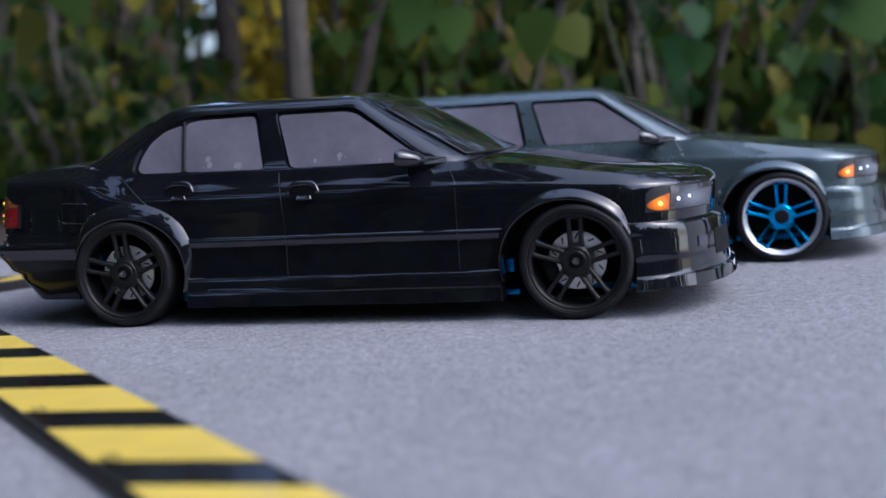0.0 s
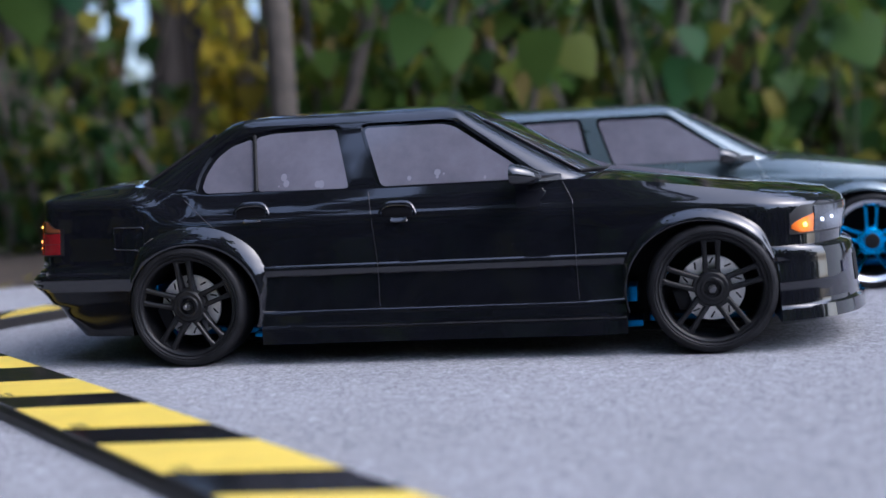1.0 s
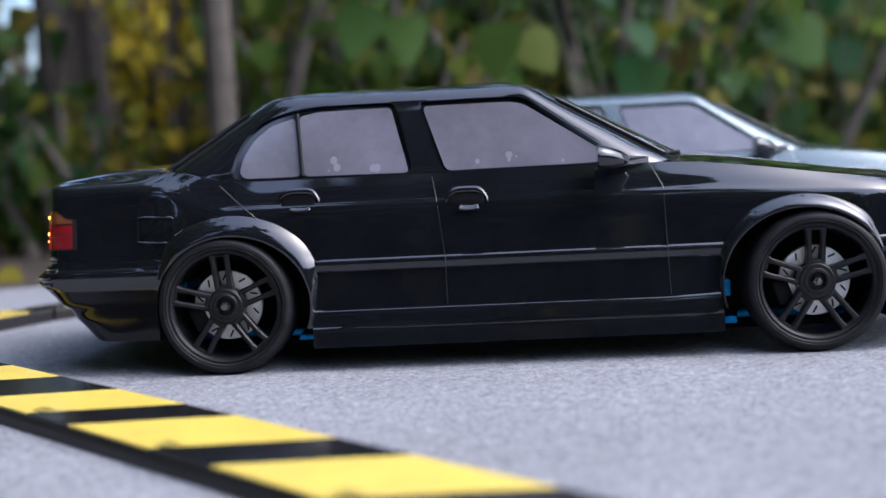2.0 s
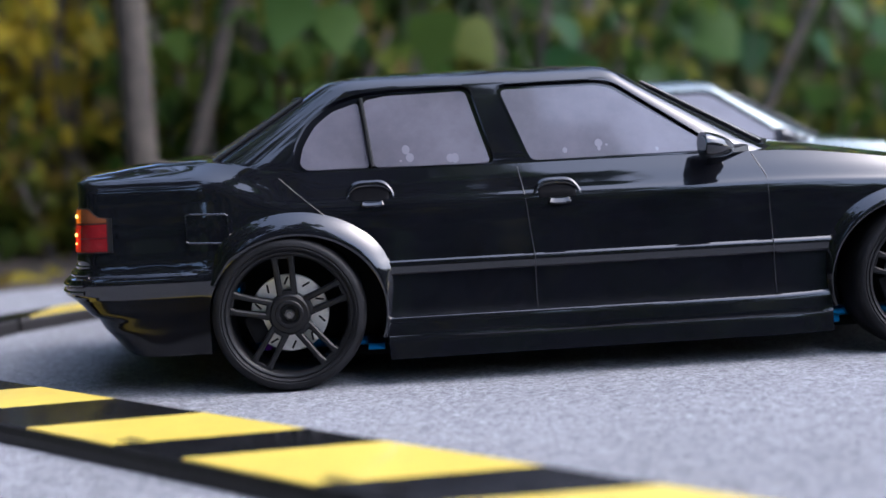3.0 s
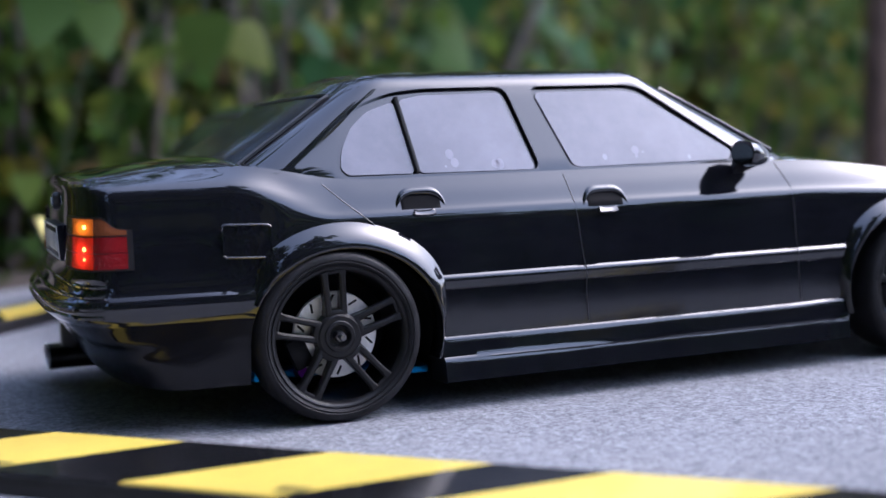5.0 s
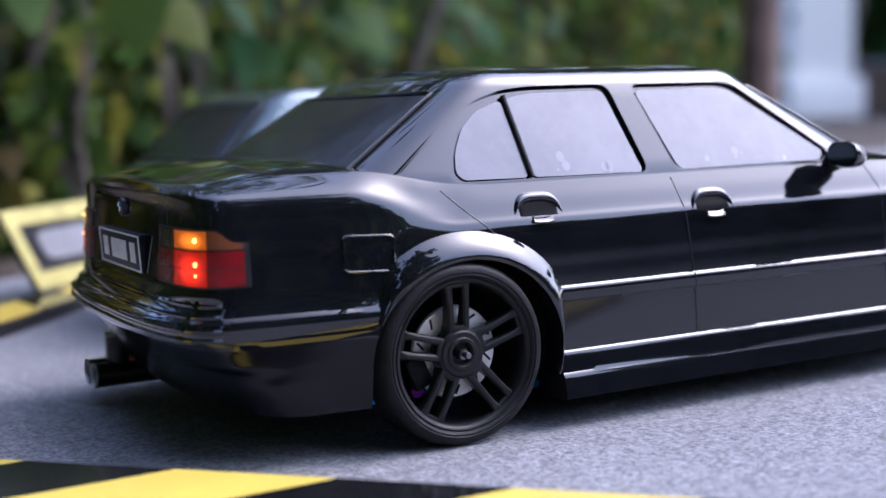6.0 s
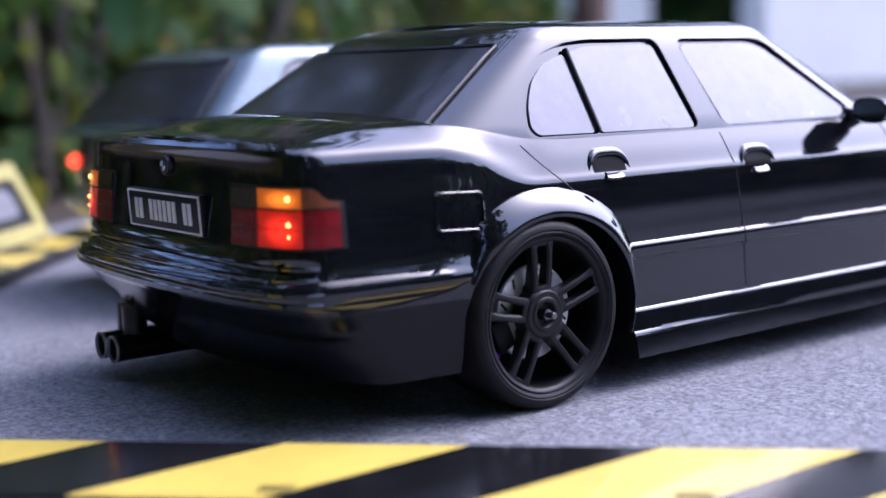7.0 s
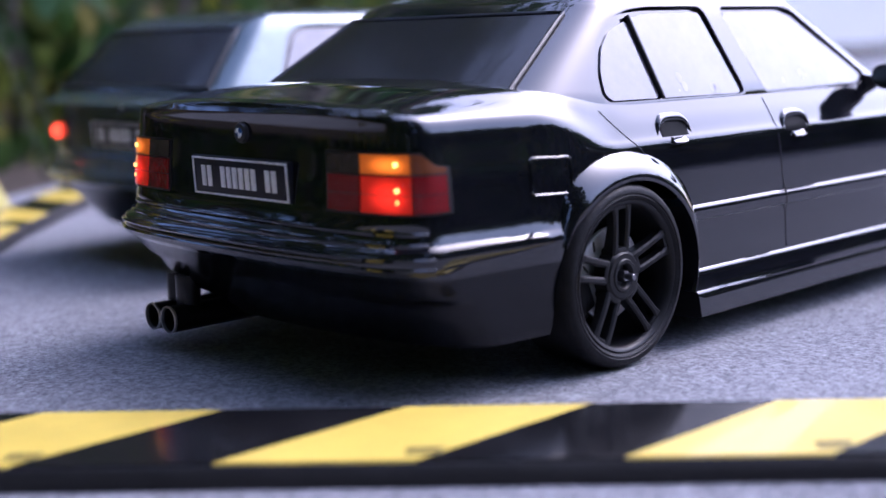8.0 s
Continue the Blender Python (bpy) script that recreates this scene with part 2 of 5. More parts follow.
class Geo:
    """Collects vertices and faces of one mesh."""

    def __init__(self):
        self.v, self.f = [], []

    def add(self, verts, faces):
        o = len(self.v)
        self.v += [tuple(p) for p in verts]
        self.f += [tuple(i + o for i in f) for f in faces]
        return self

    def grid(self, rows, closed_u=False, closed_v=False):
        o, nr, nc = len(self.v), len(rows), len(rows[0])
        for r in rows:
            self.v += [tuple(p) for p in r]
        for i in range(nr - (0 if closed_v else 1)):
            for j in range(nc - (0 if closed_u else 1)):
                a, b2 = i, (i + 1) % nr
                c, d = j, (j + 1) % nc
                self.f.append((o + a * nc + c, o + a * nc + d, o + b2 * nc + d, o + b2 * nc + c))
        return self

    def box(self, lo, hi, m=None, bevel=0.0):
        bm = bmesh.new()
        bmesh.ops.create_cube(bm, size=1)
        for v in bm.verts:
            v.co = Vector([lo[k] + (v.co[k] + 0.5) * (hi[k] - lo[k]) for k in range(3)])
        if bevel:
            bmesh.ops.bevel(bm, geom=bm.edges[:], offset=bevel, segments=2, profile=0.5, affect="EDGES")
        if m is not None:
            bmesh.ops.transform(bm, matrix=m, verts=bm.verts)
        bm.verts.index_update()
        self.add([v.co[:] for v in bm.verts], [[v.index for v in f.verts] for f in bm.faces])
        bm.free()
        return self

    def lathe_y(self, profile, n=48, closed=False):
        rows = []
        for r, y in profile:
            rows.append([(r * math.cos(2 * math.pi * k / n), y, r * math.sin(2 * math.pi * k / n)) for k in range(n)])
        return self.grid(rows, closed_u=True, closed_v=closed)

    def tube(self, pts, r, n=8, cap=True):
        pts = [Vector(p) for p in pts]
        rs = r if isinstance(r, (list, tuple)) else [r] * len(pts)
        rows = []
        up = Vector((0.13, 0.31, 0.94)).normalized()
        for i, p in enumerate(pts):
            d = (pts[min(i + 1, len(pts) - 1)] - pts[max(i - 1, 0)]).normalized()
            a = d.cross(up)
            a = a.normalized() if a.length > 1e-5 else Vector((1, 0, 0))
            b2 = d.cross(a)
            rows.append([p + (a * math.cos(2 * math.pi * k / n) + b2 * math.sin(2 * math.pi * k / n)) * rs[i] for k in range(n)])
        o = len(self.v)
        self.grid(rows, closed_u=True)
        if cap:
            self.f.append(tuple(o + k for k in range(n)))
            self.f.append(tuple(o + (len(rows) - 1) * n + k for k in range(n)))
        return self


def smooth01(a, b, x):
    t = min(1, max(0, (x - a) / (b - a)))
    return t * t * (3 - 2 * t)


def lerp(a, b, t):
    return a + (b - a) * t


def table(pairs, x):
    if x <= pairs[0][0]:
        return pairs[0][1]
    for (x0, y0), (x1, y1) in zip(pairs, pairs[1:]):
        if x <= x1:
            return lerp(y0, y1, (x - x0) / (x1 - x0))
    return pairs[-1][1]


def round_poly(pts, r, k=4):
    out, n = [], len(pts)
    for i in range(n):
        a, b2, c = (Vector((*pts[(i + j) % n][:2], 0)) for j in (-1, 0, 1))
        u, w = (a - b2), (c - b2)
        rr = min(r, u.length * 0.45, w.length * 0.45)
        p, q = b2 + u.normalized() * rr, b2 + w.normalized() * rr
        for s in range(k + 1):
            t = s / k
            v = p * (1 - t) ** 2 + b2 * 2 * t * (1 - t) + q * t * t
            out.append((v.x, v.y))
    return out


# ---- the model cars ----
HUB = 0.0315
rng0 = random.Random(3)
BASE = 0.257

# half-width, height at side / rear / front, rear end, front end, half-width at the tail of each level of the lower shell
LEVELS = [
    (0.0884, 0.0108, 0.0170, 0.0145, -0.0745, 0.3300, 0.0835),
    (0.0906, 0.0116, 0.0178, 0.0160, -0.0760, 0.3362, 0.0842),
    (0.0895, 0.0188, 0.0270, 0.0220, -0.0818, 0.3352, 0.0856),
    (0.0891, 0.0197, 0.0310, 0.0228, -0.0840, 0.3334, 0.0861),
    (0.0884, 0.0204, 0.0325, 0.0232, -0.0850, 0.3330, 0.0863),
    (0.0874, 0.0266, 0.0342, 0.0300, -0.0862, 0.3322, 0.0866),
    (0.0871, 0.0272, 0.0380, 0.0325, -0.0895, 0.3319, 0.0871),
    (0.0865, 0.0277, 0.0405, 0.0345, -0.0925, 0.3316, 0.0876),
    (0.0855, 0.0443, 0.0425, 0.0420, -0.0946, 0.3310, 0.0878),
    (0.0864, 0.0450, 0.0464, 0.0460, -0.0946, 0.3304, 0.0880),
    (0.0863, 0.0487, 0.0488, 0.0482, -0.0937, 0.3298, 0.0877),
    (0.0860, 0.0493, 0.0500, 0.0490, -0.0920, 0.3280, 0.0872),
    (0.0853, 0.0499, 0.0522, 0.0500, -0.0890, 0.3250, 0.0862),
    (0.0849, 0.0562, 0.0572, 0.0545, -0.0866, 0.3255, 0.0856),
    (0.0844, 0.0650, 0.0680, 0.0630, -0.0856, 0.3265, 0.0846),
    (0.0837, 0.0720, 0.0775, 0.0682, -0.0849, 0.3262, 0.0832),
    (0.0822, 0.0752, 0.0835, 0.0702, -0.0849, 0.3250, 0.0824),
    (0.0798, 0.0805, 0.0872, 0.0718, -0.0855, 0.3225, 0.0798),
    (0.0772, 0.0855, 0.0888, 0.0730, -0.0844, 0.3190, 0.0772),
]
AR, AF, NR, NF = -0.066, 0.278, 4.2, 2.35


def fine_levels():
    out = []
    for i, (a, b2) in enumerate(zip(LEVELS, LEVELS[1:])):
        n = max(1, math.ceil(max(b2[1] - a[1], b2[2] - a[2], b2[3] - a[3]) / 0.0018))
        if i < 13 or i > 16:
            out += [tuple(lerp(p, q, k / n) for p, q in zip(a, b2)) for k in range(n)]
            continue
        # rounded upper side
        o, c = LEVELS[i - 1], LEVELS[i + 2]
        for k in range(n):
            t = k / n
            out.append(tuple(0.5 * (2 * p + (q - m) * t + (2 * m - 5 * p + 4 * q - r) * t * t + (3 * p - m - 3 * q + r) * t ** 3) for m, p, q, r in zip(o, a, b2, c)))
    return out + [LEVELS[-1]]


FINE = fine_levels()
# the tail's folds are softly rounded
for _ in range(4):
    FINE = [FINE[0]] + [tuple(b2[k] if k not in (2, 4, 6) or b2[1] > 0.052 else (a[k] + 2 * b2[k] + c[k]) / 4 for k in range(7))
                        for a, b2, c in zip(FINE, FINE[1:], FINE[2:])] + [FINE[-1]]


def outline(y, xr, xf, s, ar=AR, af=AF, nr=NR, nf=NF, bow=0.0):
    """A point of a half outline: s from 0 (rear middle) by 1 and 2 (start and end of the side) to 3 (front middle)."""
    if s <= 1:
        a = s * math.pi / 2
        q, r = max(0.0, math.cos(a)) ** (2 / nr), math.sin(a) ** (2 / nr)
        return ar - (ar - xr) * q + bow * q * r * r, -y * r
    if s <= 2:
        return lerp(ar, af, s - 1), -y
    a = (3 - s) * math.pi / 2
    return af + (xf - af) * max(0.0, math.cos(a)) ** (2 / nf), -y * math.sin(a) ** (2 / nf)


def shell_point(lv, s):
    y, zs, zr, zf, xr, xf, yr = lv
    soft = smooth01(0.0110, 0.030, zs)
    x, yy = outline(y, xr, xf, s, ar=lerp(-0.048, AR, soft), nr=lerp(lerp(3.0, NR, soft), 5.4, smooth01(0.030, 0.054, zs)), bow=lerp(0.0045, 0.0005, smooth01(0.049, 0.056, zs)))
    wr, wf = smooth01(0.004, -0.034, x), smooth01(0.19, 0.315, x)
    yy *= lerp(1.0, yr / y, wr)
    z = lerp(lerp(zs, zr, wr), zf, wf)
    # the deck rises towards the rear screen and narrows between the quarter panels
    top = smooth01(0.0790, 0.0852, zs)
    z += 0.0034 * top * smooth01(0.02, -0.03, x) * smooth01(-0.086, -0.045, x)
    yy *= 1 - 0.10 * top * smooth01(-0.008, -0.050, x)
    # the tail narrows above the bumper, a little below it
    yy *= 1 - (0.085 if zs > 0.0492 else 0.045) * smooth01(-0.015, -0.082, x)
    # the sill's lower ridge fades towards the front
    if zs < 0.0205:
        yy *= 1 - 0.0150 * smooth01(0.0204, 0.0190, zs) * smooth01(0.02, 0.14, x) * smooth01(0.235, 0.205, x)
    # the front bumper is one smooth bulge over its lip
    if 0.0195 < zs < 0.0497:
        yy *= lerp(1.0, lerp(0.0886, 0.0862, (zs - 0.0195) / 0.03) / y, smooth01(0.262, 0.290, x))
    # the bonnet side tapers inwards towards the nose
    yy *= 1 - 0.045 * smooth01(0.27, 0.335, x) * smooth01(0.05, 0.075, z + 0.008)
    return Vector((x, yy, z))


def on_shell(s, z, out=0.0, side=-1):
    """The point of the lower shell at s and height z, moved out along its normal; side +1 is the left of the car."""

    def at(s2, z2):
        pts = [shell_point(lv, s2) for lv in FINE]
        for a, b2 in zip(pts, pts[1:]):
            if a.z <= z2 <= b2.z:
                return a.lerp(b2, (z2 - a.z) / max(1e-9, b2.z - a.z))
        return pts[-1] if z2 > pts[-1].z else pts[0]

    p = at(s, z)
    if out:
        du = at(min(3, s + 0.004), z) - at(max(0, s - 0.004), z)
        dv = at(s, z + 0.0006) - at(s, z - 0.0006)
        n = du.cross(dv).normalized()
        p = p + n * out
    if side > 0:
        p = Vector((p.x, -p.y, p.z))
    return p


def s_of_x(x):
    return 1 + (x - AR) / (AF - AR)


def s_find(value, axis, z, lo, hi):
    """s between lo and hi at which the shell's x or y at height z takes a value."""
    f = lambda s: on_shell(s, z)[axis] - value
    a = f(lo)
    for _ in range(40):
        mid = (lo + hi) / 2
        if (f(mid) > 0) == (a > 0):
            lo = mid
        else:
            hi = mid
    return (lo + hi) / 2


def patch(g, s0, s1, z0, z1, out, side, ns=8, nz=5, skirt=0.0012):
    """A thin raised plate that follows the shell."""
    zf0 = z0 if callable(z0) else (lambda t: z0)
    zf1 = z1 if callable(z1) else (lambda t: z1)
    rows = []
    for j in range(nz + 1):
        row = []
        for i in range(ns + 1):
            t = i / ns
            row.append(on_shell(lerp(s0, s1, t), lerp(zf0(t), zf1(t), j / nz), out, side))
        rows.append(row)
    back = [[on_shell(lerp(s0, s1, i / ns), lerp(zf0(i / ns), zf1(i / ns), j / nz), out - skirt, side) for i in range(ns + 1)] for j in range(nz + 1)]
    g.grid(rows)
    ring_f = rows[0] + [r[-1] for r in rows[1:-1]] + rows[-1][::-1] + [r[0] for r in rows[1:-1]][::-1]
    ring_b = back[0] + [r[-1] for r in back[1:-1]] + back[-1][::-1] + [r[0] for r in back[1:-1]][::-1]
    g.grid([ring_f, ring_b], closed_u=True)
    return g


def loft(rings, crown, across=8):
    """A closed solid from half rings, mirrored, with a crowned lid."""
    n = len(rings[0])
    g = Geo()
    full = []
    for r in rings:
        full.append([Vector(p) for p in r] + [Vector((p[0], -p[1], p[2])) for p in r[-2:0:-1]])
    g.grid(full, closed_u=True)
    for r, c in ((rings[0], None), (rings[-1], crown)):
        rows = []
        for i in range(n):
            p = r[i]
            row = []
            for k in range(across + 1):
                t = k / across * 2 - 1
                rise = 0 if c is None else c(p[0], t) * (1 if 0 < i < n - 1 else 0)
                row.append((p[0], -p[1] * t, p[2] + rise))
            rows.append(row)
        g.grid(rows)
    return g


S_LIST = [k / 26 for k in range(26)] + [1 + k / 150 for k in range(150)] + [2 + k / 26 for k in range(27)]


def cut(ob, cutters):
    """Takes the cutters' shapes out of a mesh object for good."""
    for c in cutters:
        md = ob.modifiers.new("cut", "BOOLEAN")
        md.operation, md.solver, md.object = "DIFFERENCE", "EXACT", c
        md.material_mode = "TRANSFER"
    dg = bpy.context.evaluated_depsgraph_get()
    me = bpy.data.meshes.new_from_object(ob.evaluated_get(dg))
    ob.modifiers.clear()
    ob.data = me
    for c in cutters:
        bpy.data.objects.remove(c)
    me.polygons.foreach_set("use_smooth", [True] * len(me.polygons))
    me.set_sharp_from_angle(angle=radians(30))


def prism_y(pts, y0, y1):
    """A solid from an outline in x and z, between two y."""
    n = len(pts)
    v = [(x, y0, z) for x, z in pts] + [(x, y1, z) for x, z in pts]
    f = [tuple(range(n)), tuple(range(2 * n - 1, n - 1, -1))] + [(i, (i + 1) % n, n + (i + 1) % n, n + i) for i in range(n)]
    return v, f


# side windows lie in one leaning plane on either side
LEAN = 0.469
WN = Vector((0, -1, LEAN)).normalized()


def on_side(x, z, d, side=-1):
    p = Vector((x, -(0.077 - (z - 0.086) * LEAN), z)) + WN * d
    return Vector((p.x, p.y if side < 0 else -p.y, p.z))


def prism_side(pts, d0, d1, side):
    n = len(pts)
    v = [on_side(x, z, d0, side) for x, z in pts] + [on_side(x, z, d1, side) for x, z in pts]
    f = [tuple(range(n)), tuple(range(2 * n - 1, n - 1, -1))] + [(i, (i + 1) % n, n + (i + 1) % n, n + i) for i in range(n)]
    return v, f


def cabin_level(v, wagon):
    """Level of the cabin: v 0 at the belt, 1 at the gutter."""
    z = lerp(0.0856, 0.118, v)
    y = 0.077 - (z - 0.086) * LEAN
    if wagon:
        return dict(y=y, z=z, xr=lerp(-0.0860, -0.0600, v), xf=lerp(0.2140, 0.1510, v), ar=lerp(-0.070, -0.046, v), af=lerp(0.174, 0.134, v), nr=5.0, nf=2.9)
    return dict(y=y, z=z, xr=lerp(-0.0455, 0.0080, v), xf=lerp(0.2140, 0.1510, v), ar=lerp(0.0035, 0.034, v), af=lerp(0.174, 0.134, v), nr=4.2, nf=2.9)


def cabin_point(L, s):
    x, y = outline(L["y"], L["xr"], L["xf"], s, L["ar"], L["af"], L["nr"], L["nf"])
    return Vector((x, y, L["z"]))


def cabin_rings(wagon):
    lo = cabin_level(0, wagon)
    base = dict(lo, z=0.0810, y=0.0776, xr=lo["xr"] - 0.008, xf=lo["xf"] + 0.008)
    levels = [base, lo] + [cabin_level(k / 6, wagon) for k in range(1, 7)]
    top = levels[-1]
    for dz, dy, dx in ((0.0020, 0.0012, 0.0030), (0.0038, 0.0030, 0.0062), (0.0052, 0.0058, 0.0105), (0.0061, 0.0095, 0.0160)):
        levels.append(dict(top, z=top["z"] + dz, y=top["y"] - dy, xr=top["xr"] + dx, xf=top["xf"] - dx,
                           ar=top["ar"] + dx * 0.5, af=top["af"] - dx * 0.5))
    return [[cabin_point(L, s) for s in S_LIST] for L in levels]


FRONT_WIN = [(0.0893, 0.1161), (0.0996, 0.0868), (0.1690, 0.0872), (0.1716, 0.0905), (0.1352, 0.1147), (0.129, 0.1161)]
REAR_WIN = [(0.0335, 0.1142), (0.0420, 0.1158), (0.0752, 0.1163), (0.0832, 0.0868), (0.0366, 0.0872)]
QUARTER_WIN = [(0.0094, 0.0875), (0.0070, 0.0900), (0.0084, 0.0965), (0.0132, 0.1045), (0.0205, 0.1103), (0.0316, 0.1138), (0.0350, 0.0872)]
FRONT_CUT = [(0.0872, 0.1180), (0.0976, 0.0862), (0.1700, 0.0864), (0.1735, 0.0905), (0.1365, 0.1167), (0.130, 0.1180)]
REAR_CUT = [(0.0064, 0.0866), (0.0036, 0.0895), (0.0050, 0.0970), (0.0098, 0.1060), (0.0185, 0.1130), (0.0310, 0.1168), (0.0440, 0.1180), (0.0772, 0.1182), (0.0852, 0.0862)]
WAGON_WIN = [(-0.0530, 0.0885), (-0.0400, 0.1120), (-0.0345, 0.1150), (0.0080, 0.1162), (0.0160, 0.0880)]
WAGON_REAR_WIN = [(0.0150, 0.1155), (0.0764, 0.1168), (0.0832, 0.0872), (0.0240, 0.0878)]
WAGON_CUT = [(-0.0560, 0.0868), (-0.0430, 0.1135), (-0.0355, 0.1172), (0.0785, 0.1186), (0.0862, 0.0862)]


def bonnet(x, t):
    c = table([(-0.087, 0.0010), (-0.08, 0.0022), (-0.035, 0.0036), (0.0, 0.0040), (0.19, 0.0040), (0.215, 0.0048), (0.30, 0.0032), (0.318, 0.0010)], x)
    return c * (1 - abs(t) ** 2.6)


def roof_rise(x, t):
    return 0.0024 * (1 - abs(t) ** 2.4) * smooth01(0.005, 0.05, x) * smooth01(0.155, 0.12, x) + 0.0004 * (1 - t * t)


def wagon_roof_rise(x, t):
    return 0.0026 * (1 - abs(t) ** 2.4) * smooth01(-0.05, 0.0, x) * smooth01(0.155, 0.12, x) + 0.0004 * (1 - t * t)


REAR_ARCH, FRONT_ARCH = (0.0035, 0.0346, 0.0307), (BASE - 0.0045, 0.0352, 0.0322)


def ellipse_arch(xc, rx, rz, low):
    pts = [(xc + rx * math.cos(a), HUB + rz * math.sin(a)) for a in [math.pi * k / 28 for k in range(29)]]
    return pts + [(xc - rx - 0.0005, low), (xc + rx + 0.0015, low)]


def spoke_mesh(name, material):
    """A pair of slim bars from the hub to the rim, rounded into one loop at both ends."""
    g = Geo()
    for o in (-1, 1):
        rows = []
        for r, c, w, y0, y1 in ((0.0070, 0.0026, 0.0014, -0.0868, -0.0800), (0.0100, 0.0028, 0.00120, -0.0874, -0.0830), (0.0160, 0.0030, 0.00112, -0.0881, -0.0846),
                                (0.0205, 0.0032, 0.00116, -0.0884, -0.0848), (0.0222, 0.0032, 0.0015, -0.0884, -0.0844), (0.0234, 0.0033, 0.0021, -0.0882, -0.0840)):
            c, b2 = o * c, 0.0006
            rows.append([(c - w, y1, r), (c - w, y0 + b2, r), (c - w + b2, y0, r), (c + w - b2, y0, r), (c + w, y0 + b2, r), (c + w, y1, r)])
        g.grid(rows, closed_u=True)
    g.box((-0.0034, -0.0871, 0.0070), (0.0034, -0.0820, 0.0094), bevel=0.0006)
    g.box((-0.0036, -0.0881, 0.0220), (0.0036, -0.0845, 0.0234), bevel=0.0005)
    return mesh_of(name, g.v, g.f, material)


def wheel_meshes(style):
    d = {}
    black = style == "black"
    e = 0.0 if black else 0.0008
    g = Geo().lathe_y([(0.0240 + e, -0.0860), (0.0247 + e, -0.0884), (0.0252 + e, -0.0893), (0.0262, -0.0899), (0.0266, -0.0896), (0.0270, -0.0900), (0.0282, -0.0899), (0.0292, -0.0892), (0.0299, -0.0878), (0.0303, -0.0862),
                       (0.0305, -0.0835), (0.0305, -0.0700), (0.0302, -0.0672), (0.0294, -0.0654), (0.0278, -0.0645), (0.0257, -0.0650), (0.0240, -0.0670)], 72, True)
    d["tyre"] = mesh_of("tyre", g.v, g.f, M_RUBBER)
    g = Geo().lathe_y([(0.0246 + e, -0.0878), (0.0250 + e, -0.0890), (0.0247 + e, -0.0895), (0.0241 + e, -0.0893), (0.0233 + e, -0.0884), (0.0229 if black else 0.0226, -0.0868),
                       (0.0229, -0.0850), (0.0240, -0.0845)], 72, True)
    d["rim_lip"] = mesh_of("rim_lip", g.v, g.f, M_RIMBLACK if black else M_LIP)
    g = Geo().lathe_y([(0.0242, -0.0875), (0.0232, -0.0868), (0.0229, -0.0840), (0.0226, -0.0720), (0.0230, -0.0660), (0.0243, -0.0655), (0.0242, -0.0670), (0.0238, -0.0720)], 64, True)
    d["wheel"] = mesh_of("wheel", g.v, g.f, M_RIMBLACK if black else M_WELL)
    d["spoke"] = spoke_mesh("spoke", M_RIMBLACK if black else M_RIMBLUE)
    g = Geo().lathe_y([(0.0001, -0.0852), (0.0034, -0.0852), (0.0037, -0.0874), (0.0042, -0.0880), (0.0052, -0.0880), (0.0056, -0.0876), (0.0072, -0.0876), (0.0083, -0.0866), (0.0085, -0.0830), (0.0070, -0.0760), (0.0001, -0.0760)], 40)
    d["hub"] = mesh_of("hub", g.v, g.f, M_RIMBLACK if black else M_RIMBLUE)
    g = Geo().lathe_y([(0.0001, -0.0918), (0.0009, -0.0918), (0.0011, -0.0915), (0.0011, -0.0888)], 16)
    g.lathe_y([(0.0001, -0.0886), (0.0018, -0.0886), (0.0020, -0.0882), (0.0020, -0.0850), (0.0001, -0.0850)], 6)
    if not black:
        g = Geo().lathe_y([(0.0001, -0.0890), (0.0040, -0.0888), (0.0047, -0.0882), (0.0048, -0.0850)], 28)
    d["axle_nut"] = mesh_of("axle_nut", g.v, g.f, M_NUT if black else M_WELL, sharp=25)
    g = Geo().lathe_y([(0.0085, -0.0817), (0.0150, -0.0817), (0.0154, -0.0813), (0.0154, -0.0803), (0.0085, -0.0803)], 56, True)
    d["brake_disc"] = mesh_of("brake_disc", g.v, g.f, M_DISC)
    g = Geo().box((-0.0004, -0.08185, -0.0017), (0.0004, -0.0805, 0.0017))
    d["disc_slot"] = mesh_of("disc_slot", g.v, g.f, M_WELL)
    g = Geo().box((-0.0055, -0.0826, 0.0108), (0.0055, -0.0790, 0.0178), Matrix.Rotation(-1.9, 4, "Y"), 0.001)
    d["caliper"] = mesh_of("caliper", g.v, g.f, M_WELL)
    return d


def add_wheels(car, style):
    d = wheel_meshes(style)
    for x, side, turn in ((0, -1, -4), (BASE, -1, 0), (0, 1, 20), (BASE, 1, 40)):
        m = Matrix.Translation((x, 0, HUB))
        if side > 0:
            m = m @ Matrix.Rotation(math.pi, 4, "Z")
        m = m @ Matrix.Rotation(radians(turn), 4, "Y")
        w = place("wheel", d["wheel"], car, "", m)
        for n in ("tyre", "rim_lip", "hub", "axle_nut"):
            place(n, d[n], w)
        if style == "black":
            for k in range(10):
                place("disc_slot", d["disc_slot"], w, "", Matrix.Rotation(2 * math.pi * k / 10, 4, "Y") @ Matrix.Translation((0, 0, 0.0128)) @ Matrix.Rotation(0.55, 4, "Y"))
            for n in ("brake_disc", "caliper"):
                place(n, d[n], w, "grey slotted brake disc" if n == "brake_disc" else "")
        for k in range(5):
            place("spoke", d["spoke"], w, "", Matrix.Rotation(2 * math.pi * k / 5, 4, "Y"))


